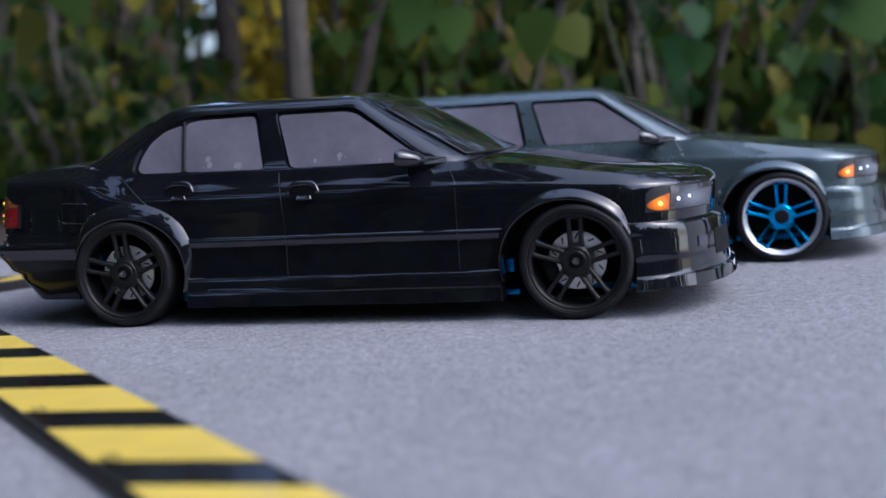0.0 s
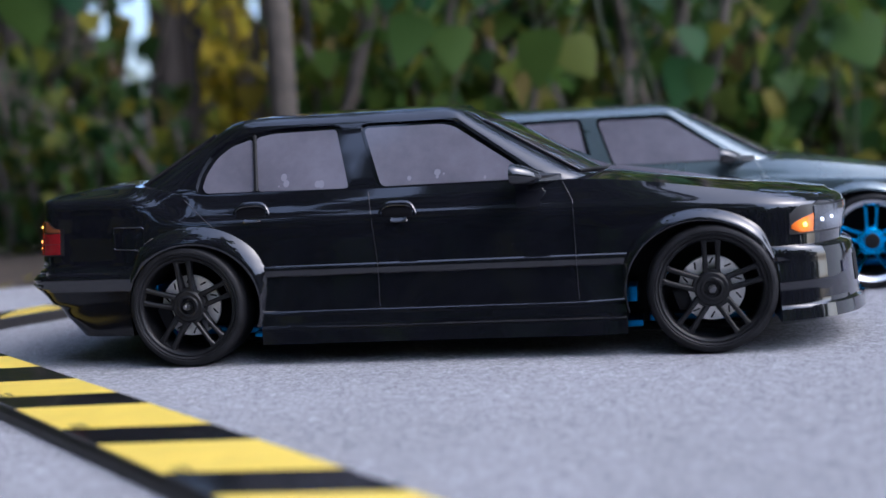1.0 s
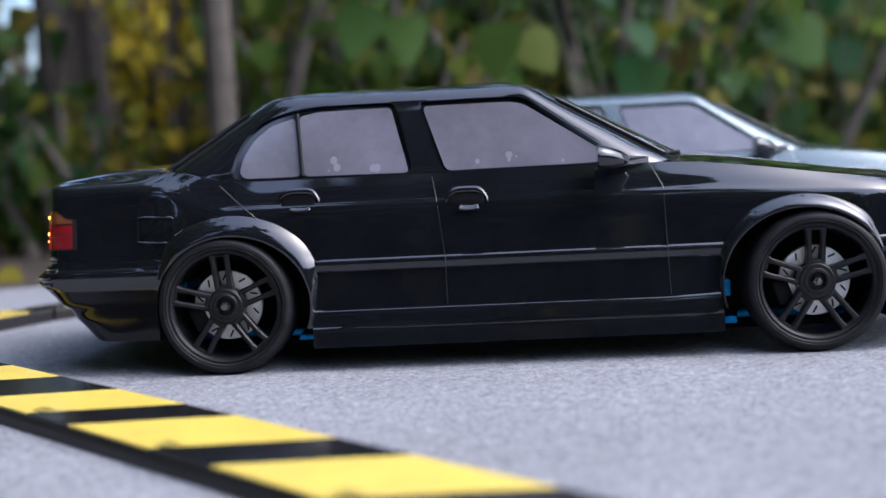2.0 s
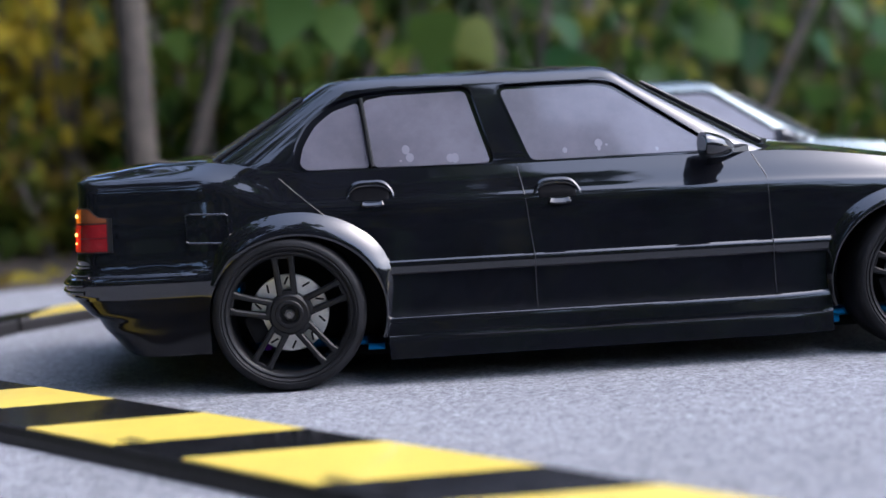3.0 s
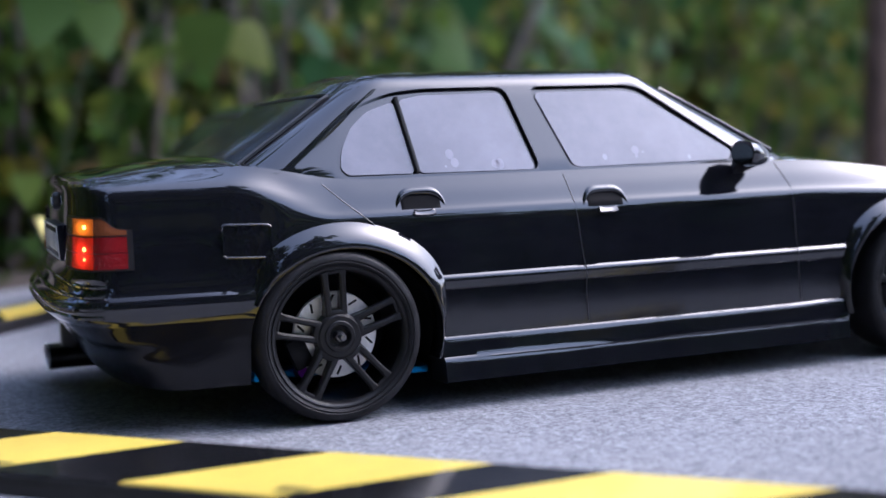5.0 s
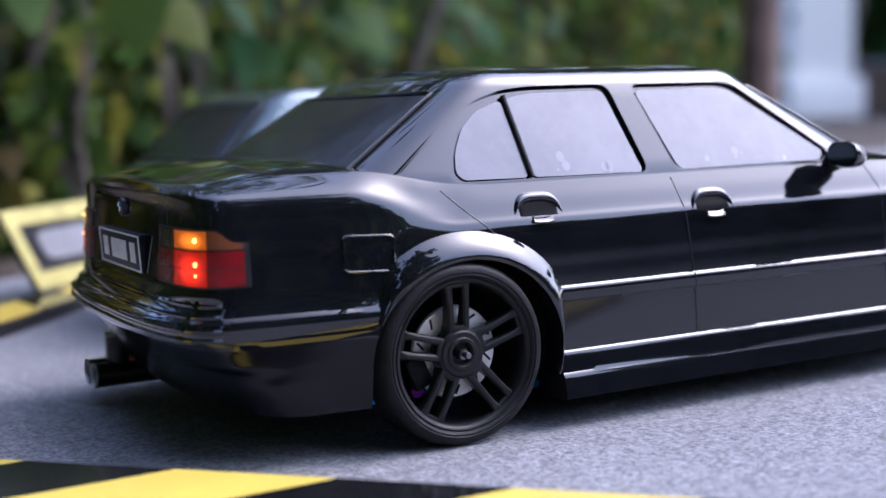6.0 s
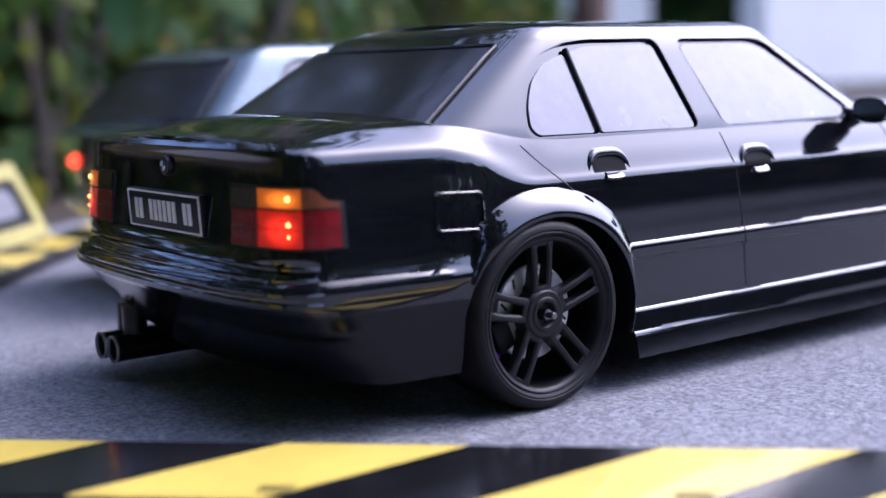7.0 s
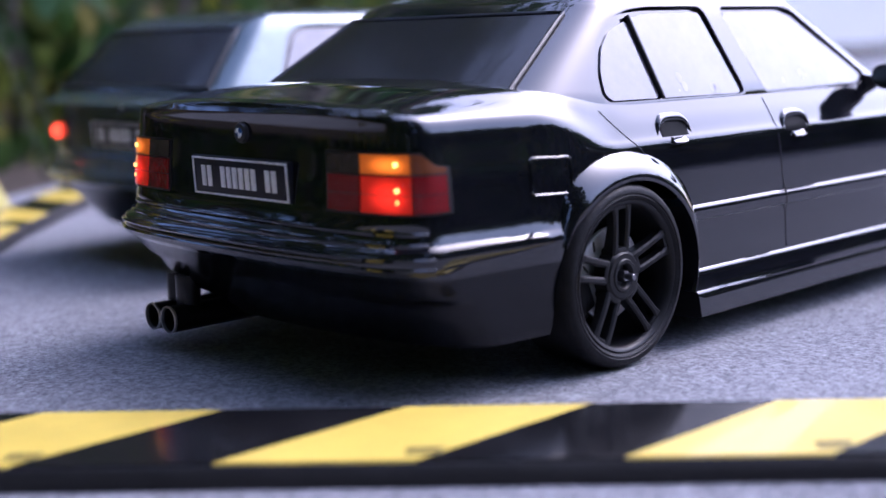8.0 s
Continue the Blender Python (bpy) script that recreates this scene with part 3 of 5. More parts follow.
def seam(car, pts, side, r=0.00020, cabin=False):
    g = Geo()
    dense = []
    for a, b2 in zip(pts, pts[1:]):
        for k in range(6):
            dense.append((lerp(a[0], b2[0], k / 6), lerp(a[1], b2[1], k / 6)))
    dense.append(pts[-1])
    line = [on_side(x, z, 0.00005, side) if cabin else on_shell(s_of_x(x), z, 0.00005, side) for x, z in dense]
    g.tube(line, r, 6)
    return g


def add_flare(car, arch, wide, paint, side):
    """The slanted band over a wheel arch, from the bumper's edge over the wheel and down to the sill as a thin lip."""
    xc, rx, rz = arch
    rear = xc < 0.1
    rows = []
    n = 48
    # angles from the rear end of the arch to its front end
    a0, a1 = (math.pi - 0.42, -0.36) if rear else (math.pi + 0.30, 0.42)
    for i in range(n + 1):
        a = lerp(a0, a1, i / n)
        ux, uz = math.cos(a), math.sin(a)
        px, pz = xc + rx * ux, HUB + rz * uz
        fade = smooth01(0, 0.16, i / n) if rear else smooth01(1, 0.84, i / n)
        reach = wide * (0.22 + 0.78 * smooth01(-0.1, 0.75, uz)) * (0.35 + 0.65 * fade)
        row = []
        for w in [k / 9 for k in range(10)]:
            x, z = px + ux * reach * w, pz + uz * reach * w
            base = abs(on_shell(s_of_x(x) if x < AF else s_find(x, 0, z, 2, 2.9), z).y)
            lip = lerp(base + 0.0006, 0.0898, 0.25 + 0.75 * fade)
            y = lerp(lip, base - 0.0003, w ** 1.6) - 0.0004 * max(0.0, 1 - w * 6)
            row.append((x, side * max(y, base - 0.0003), z))
        inner = [(px - ux * 0.0002, side * 0.0878, pz - uz * 0.0002), (px - ux * 0.0003, side * 0.0800, pz - uz * 0.0003)]
        rows.append(inner[::-1] + row)
    g = Geo().grid(rows)
    return part("wheel_arch", g.v, g.f, paint, car, sharp=40)


def dome(g, s0, s1, z0, z1, rise, side, ns=14, nz=8):
    """A bulge on the shell with a nearly upright face, highest near its upper edge."""
    rows = []
    for j in range(nz + 1):
        v = j / nz
        row = []
        for i in range(ns + 1):
            t = i / ns
            out = rise * (1 - abs(2 * t - 1) ** 6) ** 0.6 * ((0.45 + 0.55 * v / 0.75) if v < 0.75 else math.cos((v - 0.75) / 0.25 * math.pi / 2) ** 0.7)
            zz = lerp(z0, z1 - 0.42 * (z1 - z0) * abs(2 * t - 1) ** 6, v)
            row.append(on_shell(lerp(s0, s1, t), zz, (0.00005 if v == 1 else out) - (0.0006 if i in (0, ns) else 0), side))
        rows.append(row)
    under = [on_shell(lerp(s0, s1, i / ns), z0 + 0.0004, -0.0006, side) for i in range(ns + 1)]
    return g.grid([under] + rows)


def add_handle(car, x0, z0, paint, side):
    """A domed door pull over a recess with painted-in shade, with a pale key slot under it."""
    g = Geo()
    s0, s1 = s_of_x(x0), s_of_x(x0 + 0.0190)
    rows = []
    for j in range(7):
        v = j / 6
        row = []
        for i in range(25):
            t = 2 * i / 24 - 1
            top = z0 + 0.0070 - 0.0052 * abs(t) ** 4.5
            low = z0 + 0.0040 - 0.0044 * abs(t) ** 3.5
            out = 0.0013 * math.sin(math.pi * (0.16 + 0.84 * v)) ** 0.8 * (1 - abs(t) ** 10) - (0.0004 if v == 1 else 0)
            row.append(on_shell(lerp(s0, s1, (t + 1) / 2), lerp(low, max(top, low + 0.0006), v), out, side))
        rows.append(row)
    g.grid([[on_shell(lerp(s0, s1, i / 24), z0 + 0.0042 - 0.0044 * abs(i / 12 - 1) ** 3.5, -0.0005, side) for i in range(25)]] + rows)
    h = part("door_handle", g.v, g.f, paint, car, sharp=50)
    g = Geo()
    # near-black fill stands in for the shade inside a hollow grip
    dome(g, lerp(s0, s1, 0.05), lerp(s0, s1, 0.95), z0 - 0.0010, z0 + 0.0046, 0.0002, side)
    part("grip_recess", g.v, g.f, M_SCOOP, h, "grip recess with its shade painted in")
    g = Geo()
    rows = []
    for z, out, w in ((z0 - 0.0040, -0.0003, 0.24), (z0 - 0.0036, 0.0010, 0.26), (z0 - 0.0033, 0.0012, 0.25), (z0 - 0.0017, 0.0003, 0.22), (z0 - 0.0013, -0.0003, 0.20)):
        row = []
        for i in range(13):
            t = 2 * i / 12 - 1
            row.append(on_shell(lerp(s0, s1, 0.54 + w * t), z + 0.0007 * abs(t) ** 4, out if abs(t) < 1 else -0.0003, side))
        rows.append(row)
    g.grid(rows)
    part("finger_ledge", g.v, g.f, paint, h, "glossy ledge under the handle", sharp=40)
    mid = on_shell((s0 + s1) / 2, z0, 0, side)
    for ob in (h, *h.children):
        ob.data.transform(Matrix.Translation(-mid))
    h.matrix_local = Matrix.Translation(mid)
    return h


def add_lamp_rear(car, side):
    """Wrapped tail lamp: smoked, lit amber and amber panes over red, lit red and red ones."""
    zb, zm, zt = 0.0592, 0.0704, 0.0766
    s_in = s_find(-0.0440, 1, 0.066, 0, 0.98)
    s_a = s_find(-0.0585, 1, 0.066, 0, 0.98)
    s_b = s_find(-0.0750, 1, 0.066, 0, 0.98)
    s_out = s_find(-0.0680, 0, 0.066, 0.3, 1.2)
    g = Geo()
    patch(g, s_in - 0.006, s_out + 0.0005, zb - 0.0004, lambda t: zt + 0.0004 - 0.0045 * smooth01(0.80, 1.0, t), 0.0003, side, 24, 6, 0.0012)
    lamp = part("tail_lamp", g.v, g.f, M_TRIM, car, "wrapped tail lamp with lit amber and red panes")
    e = 0.004
    for a, b2, z0, z1, m, lab in ((s_in, s_a, zm, zt, M_SMOKE, "smoked"), (s_a, s_b, zm, zt, M_AMBERLIT, "lit amber"), (s_b, s_out - 0.002, zm, zt, M_AMBER, "unlit amber"),
                                  (s_in, s_a, zb, zm, M_RED, "dark red"), (s_a, s_b, zb, zm, M_REDLIT, "lit red"), (s_b, s_out - 0.002, zb, zm, M_RED, "dark red")):
        g = Geo()
        if z0 < 0.065:
            zc = 0.5 * (z0 + z1)
            patch(g, a + e, b2 - e, z0 + 0.0003, zc - 0.00012, 0.0009, side, 6, 3, 0.0008)
            patch(g, a + e, b2 - e, zc + 0.00012, z1 - 0.0003, 0.0009, side, 6, 3, 0.0008)
        else:
            fall = 0.0042 if m is M_AMBER else 0.0
            patch(g, a + e, b2 - e, z0 + 0.0003, lambda t: z1 - 0.0003 - fall * smooth01(0.35, 1.05, t), 0.0009, side, 8, 3, 0.0008)
        part("lens", g.v, g.f, m, lamp, lab + " lamp lens", sharp=50)
    for z, m in ((0.0735, M_LEDA), (0.0662, M_LEDR), (0.0628, M_LEDR)):
        s = lerp(s_a, s_b, 0.66)
        bm = bmesh.new()
        bmesh.ops.create_uvsphere(bm, u_segments=12, v_segments=8, radius=0.0008 if z > 0.064 else 0.0005)
        c = on_shell(s, z, 0.0008, side)
        part("led", [v.co + c for v in bm.verts], [[v.index for v in f.verts] for f in bm.faces], m, lamp, "glowing lamp bulb")
        bm.free()


def add_lamp_front(car, side, paint):
    s0 = s_find(0.2945, 0, 0.061, 2, 3)
    s1 = s_find(0.3045, 0, 0.061, 2, 3)
    s2 = s_find(0.3235, 0, 0.061, 2, 3)
    top = lambda t: lerp(0.0675, 0.0672, t)
    g = Geo()
    patch(g, s0 - 0.015, s2 + 0.01, 0.0548, lambda t: 0.0682 - 0.004 * max(0, 1 - t * 6) ** 2, 0.0002, side, 16, 5, 0.001)
    lamp = part("headlamp", g.v, g.f, M_TRIM, car, "lit headlamp with an amber corner lens")
    g = Geo()
    patch(g, s0 - 0.005, s1, lambda t: lerp(0.0575, 0.0556, min(1, t * 3)), lambda t: lerp(0.0592, 0.0640, t ** 0.7), 0.0008, side, 10, 5, 0.0008)
    part("corner_lens", g.v, g.f, M_AMBERLIT, lamp, "lit amber corner lens")
    g = Geo()
    patch(g, s1 + 0.008, s2, 0.0556, 0.0672, 0.0008, side, 10, 5, 0.0008)
    part("lens", g.v, g.f, M_CLEAR, lamp, "clear ribbed lens")
    for s, z, m, r in ((lerp(s0, s1, 0.55), 0.0590, M_LEDA, 0.0011), (lerp(s1, s2, 0.16), 0.0606, M_LEDW, 0.0010), (lerp(s1, s2, 0.38), 0.0614, M_LEDW, 0.0009)):
        bm = bmesh.new()
        bmesh.ops.create_uvsphere(bm, u_segments=12, v_segments=8, radius=r)
        c = on_shell(s, z, 0.0008, side)
        part("led", [v.co + c for v in bm.verts], [[v.index for v in f.verts] for f in bm.faces], m, lamp, "glowing lamp bulb")
        bm.free()


def add_mirror(car, side, paint):
    """Door mirror: a rounded wedge housing with its glass to the rear on a flat foot."""
    k = -1 if side < 0 else 1
    rows = []
    for i in range(9):
        t = i / 8
        x = lerp(0.1655, 0.1800, t)
        w = 0.0080 * (1 - t ** 2.2) ** 0.6 + 0.0002
        h = 0.0050 * (1 - t ** 2.0) ** 0.6 + 0.0002
        if i == 0:
            w, h = w * 0.94, h * 0.92
        cy, cz = lerp(0.0905, 0.0860, t), lerp(0.0893, 0.0872, t)
        rows.append([(x, k * (cy + w * abs(math.cos(a)) ** 0.75 * (1 if math.cos(a) > 0 else -1)), cz + h * abs(math.sin(a)) ** 0.8 * (1 if math.sin(a) > 0 else -1)) for a in [2 * math.pi * j / 20 for j in range(20)]])
    g = Geo().grid(rows, closed_u=True)
    n = len(g.v)
    g.f += [tuple(range(20)), tuple(range(n - 20, n))]
    mir = part("door_mirror", g.v, g.f, M_BLACK, car, "black door mirror", sharp=50)
    g = Geo()
    g.add([(0.1712, k * 0.0850, 0.0850), (0.1885, k * 0.0765, 0.0855), (0.1885, k * 0.0760, 0.0880), (0.1725, k * 0.0850, 0.0880),
           (0.1712, k * 0.0745, 0.0842), (0.1870, k * 0.0740, 0.0845), (0.1870, k * 0.0735, 0.0885), (0.1725, k * 0.0735, 0.0900)],
          [(0, 1, 2, 3), (4, 7, 6, 5), (0, 4, 5, 1), (3, 2, 6, 7), (0, 3, 7, 4), (1, 5, 6, 2)])
    part("mirror_foot", g.v, g.f, M_TRIM, mir, smooth=False)
    ring_pts = [(0.1652, k * (0.0905 + 0.0072 * math.cos(a)), 0.0893 + 0.0036 * math.sin(a)) for a in [2 * math.pi * j / 20 for j in range(20)]]
    g = Geo().add(ring_pts + [(p[0] + 0.0006, p[1], p[2]) for p in ring_pts], [tuple(range(20))] + [(j, (j + 1) % 20, 20 + (j + 1) % 20, 20 + j) for j in range(20)])
    part("mirror_glass", g.v, g.f, M_MIRROR, mir, "grey mirror glass")


def screen_pane(car, wagon, front, name):
    """Curved glass over the front or rear end of the cabin."""
    g = Geo()
    rows, back = [], []
    for j in range(9):
        v = lerp(0.10, 0.93, j / 8)
        L = cabin_level(v, wagon)
        row, rb = [], []
        ymax = L["y"] * (0.865 if front else 0.87)
        for i in range(25):
            yy = lerp(-ymax, ymax, i / 24)
            n = L["nf"] if front else L["nr"]
            q = (1 - (abs(yy) / L["y"]) ** n) ** (1 / n)
            x = L["af"] + (L["xf"] - L["af"]) * q if front else L["ar"] - (L["ar"] - L["xr"]) * q
            k = 1 if front else -1
            row.append((x + 0.0005 * k, yy, L["z"] + 0.0007))
            rb.append((x - 0.0006 * k, yy, L["z"] - 0.0008))
        rows.append(row)
        back.append(rb)
    g.grid(rows).grid(back)
    f_ring = rows[0] + [r[-1] for r in rows[1:-1]] + rows[-1][::-1] + [r[0] for r in rows[1:-1]][::-1]
    b_ring = back[0] + [r[-1] for r in back[1:-1]] + back[-1][::-1] + [r[0] for r in back[1:-1]][::-1]
    g.grid([f_ring, b_ring], closed_u=True)
    pane = part(name, g.v, g.f, M_SCREEN if front else M_REAR, car, "smoked curved screen", sharp=40)
    g = Geo().tube([(p[0], p[1], p[2] - 0.0001) for p in f_ring + f_ring[:1]], 0.0008, 6)
    part("screen_seal", g.v, g.f, M_TRIM, pane, "thin black screen seal")
    return pane


def make_car(style, matrix, label):
    wagon = style != "black"
    paint = M_GREEN if wagon else M_BLACK
    car = new("model_car")
    car.matrix_world = matrix
    tagged(car, label, "model car", "model cars on the carpet")
    # lower shell with four wheel arches
    g = loft([[shell_point(lv, s) for s in S_LIST] for lv in FINE], bonnet, 10)
    body = part("body", g.v, g.f, paint, car, sharp=30)
    cutters = []
    for side in (-1, 1):
        for xc, rx, rz in (REAR_ARCH, FRONT_ARCH):
            v, f = prism_y(ellipse_arch(xc, rx, rz, -0.01), side * 0.052, side * 0.11)
            cutters.append(part("cutter", v, f, M_WELL))
    v, f = prism_y(round_poly([(0.012, 0.001), (0.24, 0.001), (0.24, 0.0125), (0.012, 0.0125)], 0.001), -0.075, 0.075)
    cutters.append(part("cutter", v, f, M_WELL))
    if not wagon:
        poly = [(0.018, 0.0), (0.021, 0.0195), (0.030, 0.0225), (0.060, 0.0240), (0.072, 0.0260), (0.095, 0.0270), (0.095, 0.0)]
        n = len(poly)
        v = [(x, y, z) for x in (-0.12, -0.045) for y, z in poly]
        cutters.append(part("cutter", v, [tuple(range(n)), tuple(range(2 * n - 1, n - 1, -1))] + [(i, (i + 1) % n, n + (i + 1) % n, n + i) for i in range(n)], M_WELL))
    for c in cutters:
        c.parent = car
    bpy.context.view_layer.update()
    cut(body, cutters)
    # the tail below the bumper's fold has dulled paint that imitates dim reflections
    body.data.materials.append(M_DULLED)
    dulled_slot = len(body.data.materials) - 1
    for p in body.data.polygons:
        c = p.center
        if p.material_index == 0 and c.x < -0.026 and c.z < lerp(0.0277, 0.0405, smooth01(0.004, -0.034, c.x)) + 0.0001:
            p.material_index = dulled_slot
    for side in (-1, 1):
        add_flare(car, REAR_ARCH, 0.0092, paint, side)
        add_flare(car, FRONT_ARCH, 0.0056, paint, side)
    # cabin with recessed side windows
    g = loft(cabin_rings(wagon), wagon_roof_rise if wagon else roof_rise, 10)
    cabin = part("roof", g.v, g.f, paint, car, sharp=30)
    cutters = []
    for side in (-1, 1):
        for outline_pts in (FRONT_CUT, WAGON_CUT if wagon else REAR_CUT):
            v, f = prism_side(round_poly(outline_pts, 0.0045), -0.0017, 0.006, side)
            c = part("cutter", v, f, M_BLACK)
            c.parent = car
            cutters.append(c)
    bpy.context.view_layer.update()
    cut(cabin, cutters)
    for side in (-1, 1):
        wins = [(FRONT_WIN, 0.0030), (WAGON_REAR_WIN, 0.002), (WAGON_WIN, 0.0035)] if wagon else [(FRONT_WIN, 0.0030), (REAR_WIN, 0.0022), (QUARTER_WIN, 0.0025)]
        for pts, r in wins:
            v, f = prism_side(round_poly(pts, r), -0.0020, -0.0010, side)
            pane = part("side_window", v, f, M_PANE, car, "misted grey plastic window", smooth=False)
            if wagon or side > 0 or pts is QUARTER_WIN:
                continue
            x0, x1 = min(p[0] for p in pts), max(p[0] for p in pts)
            for k in range(6):
                cx, cz = lerp(x0 + 0.010, x1 - 0.012, rng0.random()), 0.0885 + 0.0055 * rng0.random() ** 2
                rx = rng0.choice((0.0005, 0.0007, 0.0010, 0.0016))
                rz = rx * rng0.uniform(0.85, 1.25)
                v, f = prism_side([(cx + rx * math.cos(q), cz + rz * math.sin(q)) for q in [2 * math.pi * j / 14 for j in range(14)]], -0.0011, -0.00096, side)
                part("spot", v, f, M_SPOT, pane, "small pale spot on the window", smooth=False)
        bar = [(0.0185, 0.1165), (0.0225, 0.0872)] if wagon else [(0.0325, 0.1150), (0.0358, 0.0872)]
        g = Geo().tube([on_side(lerp(bar[0][0], bar[1][0], k / 6), lerp(bar[0][1], bar[1][1], k / 6), -0.0006, side) for k in range(7)], 0.0010, 8)
        part("window_bar", g.v, g.f, M_WELL, car)
        for pts, on_cabin in (([(0.0934, 0.0840), (0.0952, 0.0739), (0.0980, 0.0486), (0.0980, 0.0285)], False),
                              ([(0.1890, 0.0845), (0.1935, 0.0755), (0.1944, 0.048), (0.1950, 0.0285)], False),
                              ([(-0.0015, 0.0845), (0.0055, 0.0780), (0.0160, 0.0690), (0.0235, 0.0640)], False)):
            g = seam(car, pts, side, cabin=on_cabin)
            part("door_seam", g.v, g.f, M_TRIM if not wagon else paint, car)
        add_handle(car, 0.0245, 0.0752, paint, side)
        add_handle(car, 0.0988, 0.0725, paint, side)
        add_lamp_front(car, side, paint)
        if not wagon:
            add_lamp_rear(car, side)
        add_mirror(car, side, paint)
    # fuel flap with a raised rim, on the right side only
    g = Geo()
    sa, sb = s_find(-0.0385, 0, 0.066, 0.3, 1.2), s_find(-0.0220, 0, 0.066, 0.3, 1.3)
    loop = []
    corners = [(sa, 0.0612), (sb, 0.0606), (sb, 0.0718), (sa, 0.0724)]
    for a, b2 in zip(corners, corners[1:] + corners[:1]):
        for k in range(8):
            t = lerp(0.06, 0.94, k / 7)
            loop.append(on_shell(lerp(a[0], b2[0], t), lerp(a[1], b2[1], t), 0.0001, -1))
    g.tube(loop + [loop[0]], 0.00042, 6)
    part("fuel_flap", g.v, g.f, paint, car)
    screen_pane(car, wagon, True, "windscreen")
    screen_pane(car, wagon, False, "rear_screen")
    # number plate with illegible bars
    xp = -0.0862
    tilt = Matrix.Translation((xp, 0, 0.0660)) @ Matrix.Rotation(radians(-3), 4, "Y")
    g = Geo().box((-0.0010, -0.0268, -0.0066), (0.0012, 0.0268, 0.0066), tilt, 0.0005)
    plate = part("number_plate", g.v, g.f, M_PLATE, car, "dark plate with a silver rim and pale bars")
    g = Geo()
    for lo, hi in (((-0.0014, -0.0262, 0.0056), (-0.0009, 0.0262, 0.0062)), ((-0.0014, -0.0262, -0.0062), (-0.0009, 0.0262, -0.0056)),
                   ((-0.0014, -0.0262, -0.0056), (-0.0009, -0.0256, 0.0056)), ((-0.0014, 0.0256, -0.0056), (-0.0009, 0.0262, 0.0056))):
        g.box(lo, hi, tilt)
    part("plate_rim", g.v, g.f, M_PLATEW, plate, smooth=False)
    y = 0.0212
    for count in (2, 6, 2):
        for _ in range(count):
            g = Geo().box((-0.0014, y - 0.0024, -0.0035), (-0.0009, y, 0.0035), tilt, 0.0002)
            part("bar", g.v, g.f, M_PLATEW, plate)
            y -= 0.0034
        y -= 0.0042
    # round emblem
    m = Matrix.Translation((-0.0852, 0, 0.0806)) @ Matrix.Rotation(math.pi / 2, 4, "Z")
    g = Geo().lathe_y([(0.0001, 0.0012), (0.0030, 0.0010), (0.0034, 0.0002), (0.0034, -0.001)], 28)
    emb = part("emblem", [m @ Vector(p) for p in g.v], g.f, M_TRIM, car, "small round dark emblem")
    g = Geo().lathe_y([(0.0001, 0.0014), (0.0016, 0.0013), (0.0017, 0.0009)], 20)
    for q in (0, 1):
        fan = [(0, 0.0016, 0)] + [(0.0016 * math.cos(a), 0.0016, 0.0016 * math.sin(a)) for a in [math.pi * q + math.pi / 2 * k / 5 for k in range(6)]]
        part("emblem_quarter", [m @ Vector(p) for p in fan] + [m @ Vector((p[0], 0.0012, p[2])) for p in fan], [tuple(range(7)), (0, 1, 8, 7), (6, 0, 7, 13)] + [(i, i + 1, i + 8, i + 7) for i in range(1, 6)], M_PLATEW, emb)
    part("emblem_centre", [m @ Vector(p) for p in g.v], g.f, M_ROUND, emb)
    # ribbed steps of the rear bumper
    for z in (0.0440, 0.0468, 0.0503, 0.0535):
        g = Geo()
        g.tube([on_shell(lerp(0.0, 0.86, k / 24), z, 0.0001, -1) for k in range(24, -1, -1)] + [on_shell(lerp(0.0, 0.86, k / 24), z, 0.0001, 1) for k in range(1, 25)], 0.0008, 8)
        part("bumper_rib", g.v, g.f, paint, car)
    # grille, intake and fog lamps at the nose
    for side in (-1, 1):
        g = Geo()
        patch(g, s_find(-0.0215, 1, 0.062, 2.2, 3), s_find(-0.0030, 1, 0.062, 2.2, 3), 0.0565, 0.0672, 0.0009, side, 8, 4, 0.0012)
        part("grille", g.v, g.f, M_WELL, car, "black ribbed nose grille")
        g = Geo()
        patch(g, s_find(-0.0640, 1, 0.038, 2.0, 3), s_find(-0.0560, 1, 0.038, 2.0, 3), 0.0350, 0.0405, 0.0006, side, 6, 4, 0.0012)
        part("fog_lamp", g.v, g.f, M_SMOKEG, car, "clear fog lamp")
    g = Geo()
    a = s_find(-0.0460, 1, 0.036, 2.0, 3)
    patch(g, a, 2.985, 0.0290, 0.0420, 0.0003, -1, 12, 4, 0.001)
    patch(g, a, 2.985, 0.0290, 0.0420, 0.0003, 1, 12, 4, 0.001)
    part("intake", g.v, g.f, M_WELL, car)
    if not wagon:
        g = Geo()
        for y in (0.0470, 0.0574):
            rows = []
            for r, x in ((0.0040, -0.044), (0.0048, -0.0440), (0.0048, -0.0866), (0.0050, -0.0878), (0.0046, -0.0881), (0.0042, -0.0868), (0.0042, -0.070)):
                rows.append([(x, y + r * math.cos(q), 0.0128 + r * math.sin(q)) for q in [2 * math.pi * k / 28 for k in range(28)]])
            g.grid(rows, closed_u=True)
        ex = part("exhaust", g.v, g.f, M_EXH, car, "twin round black exhaust tips")
        for y in (0.0470, 0.0574):
            rows = []
            for r, x in ((0.0050, -0.0874), (0.0050, -0.0883), (0.0045, -0.0884), (0.0043, -0.0872)):
                rows.append([(x, y + r * math.cos(q), 0.0128 + r * math.sin(q)) for q in [2 * math.pi * k / 28 for k in range(28)]])
            g2 = Geo().grid(rows, closed_u=True)
            part("exhaust_tip", g2.v, g2.f, M_BARE, ex, "bare steel rim")
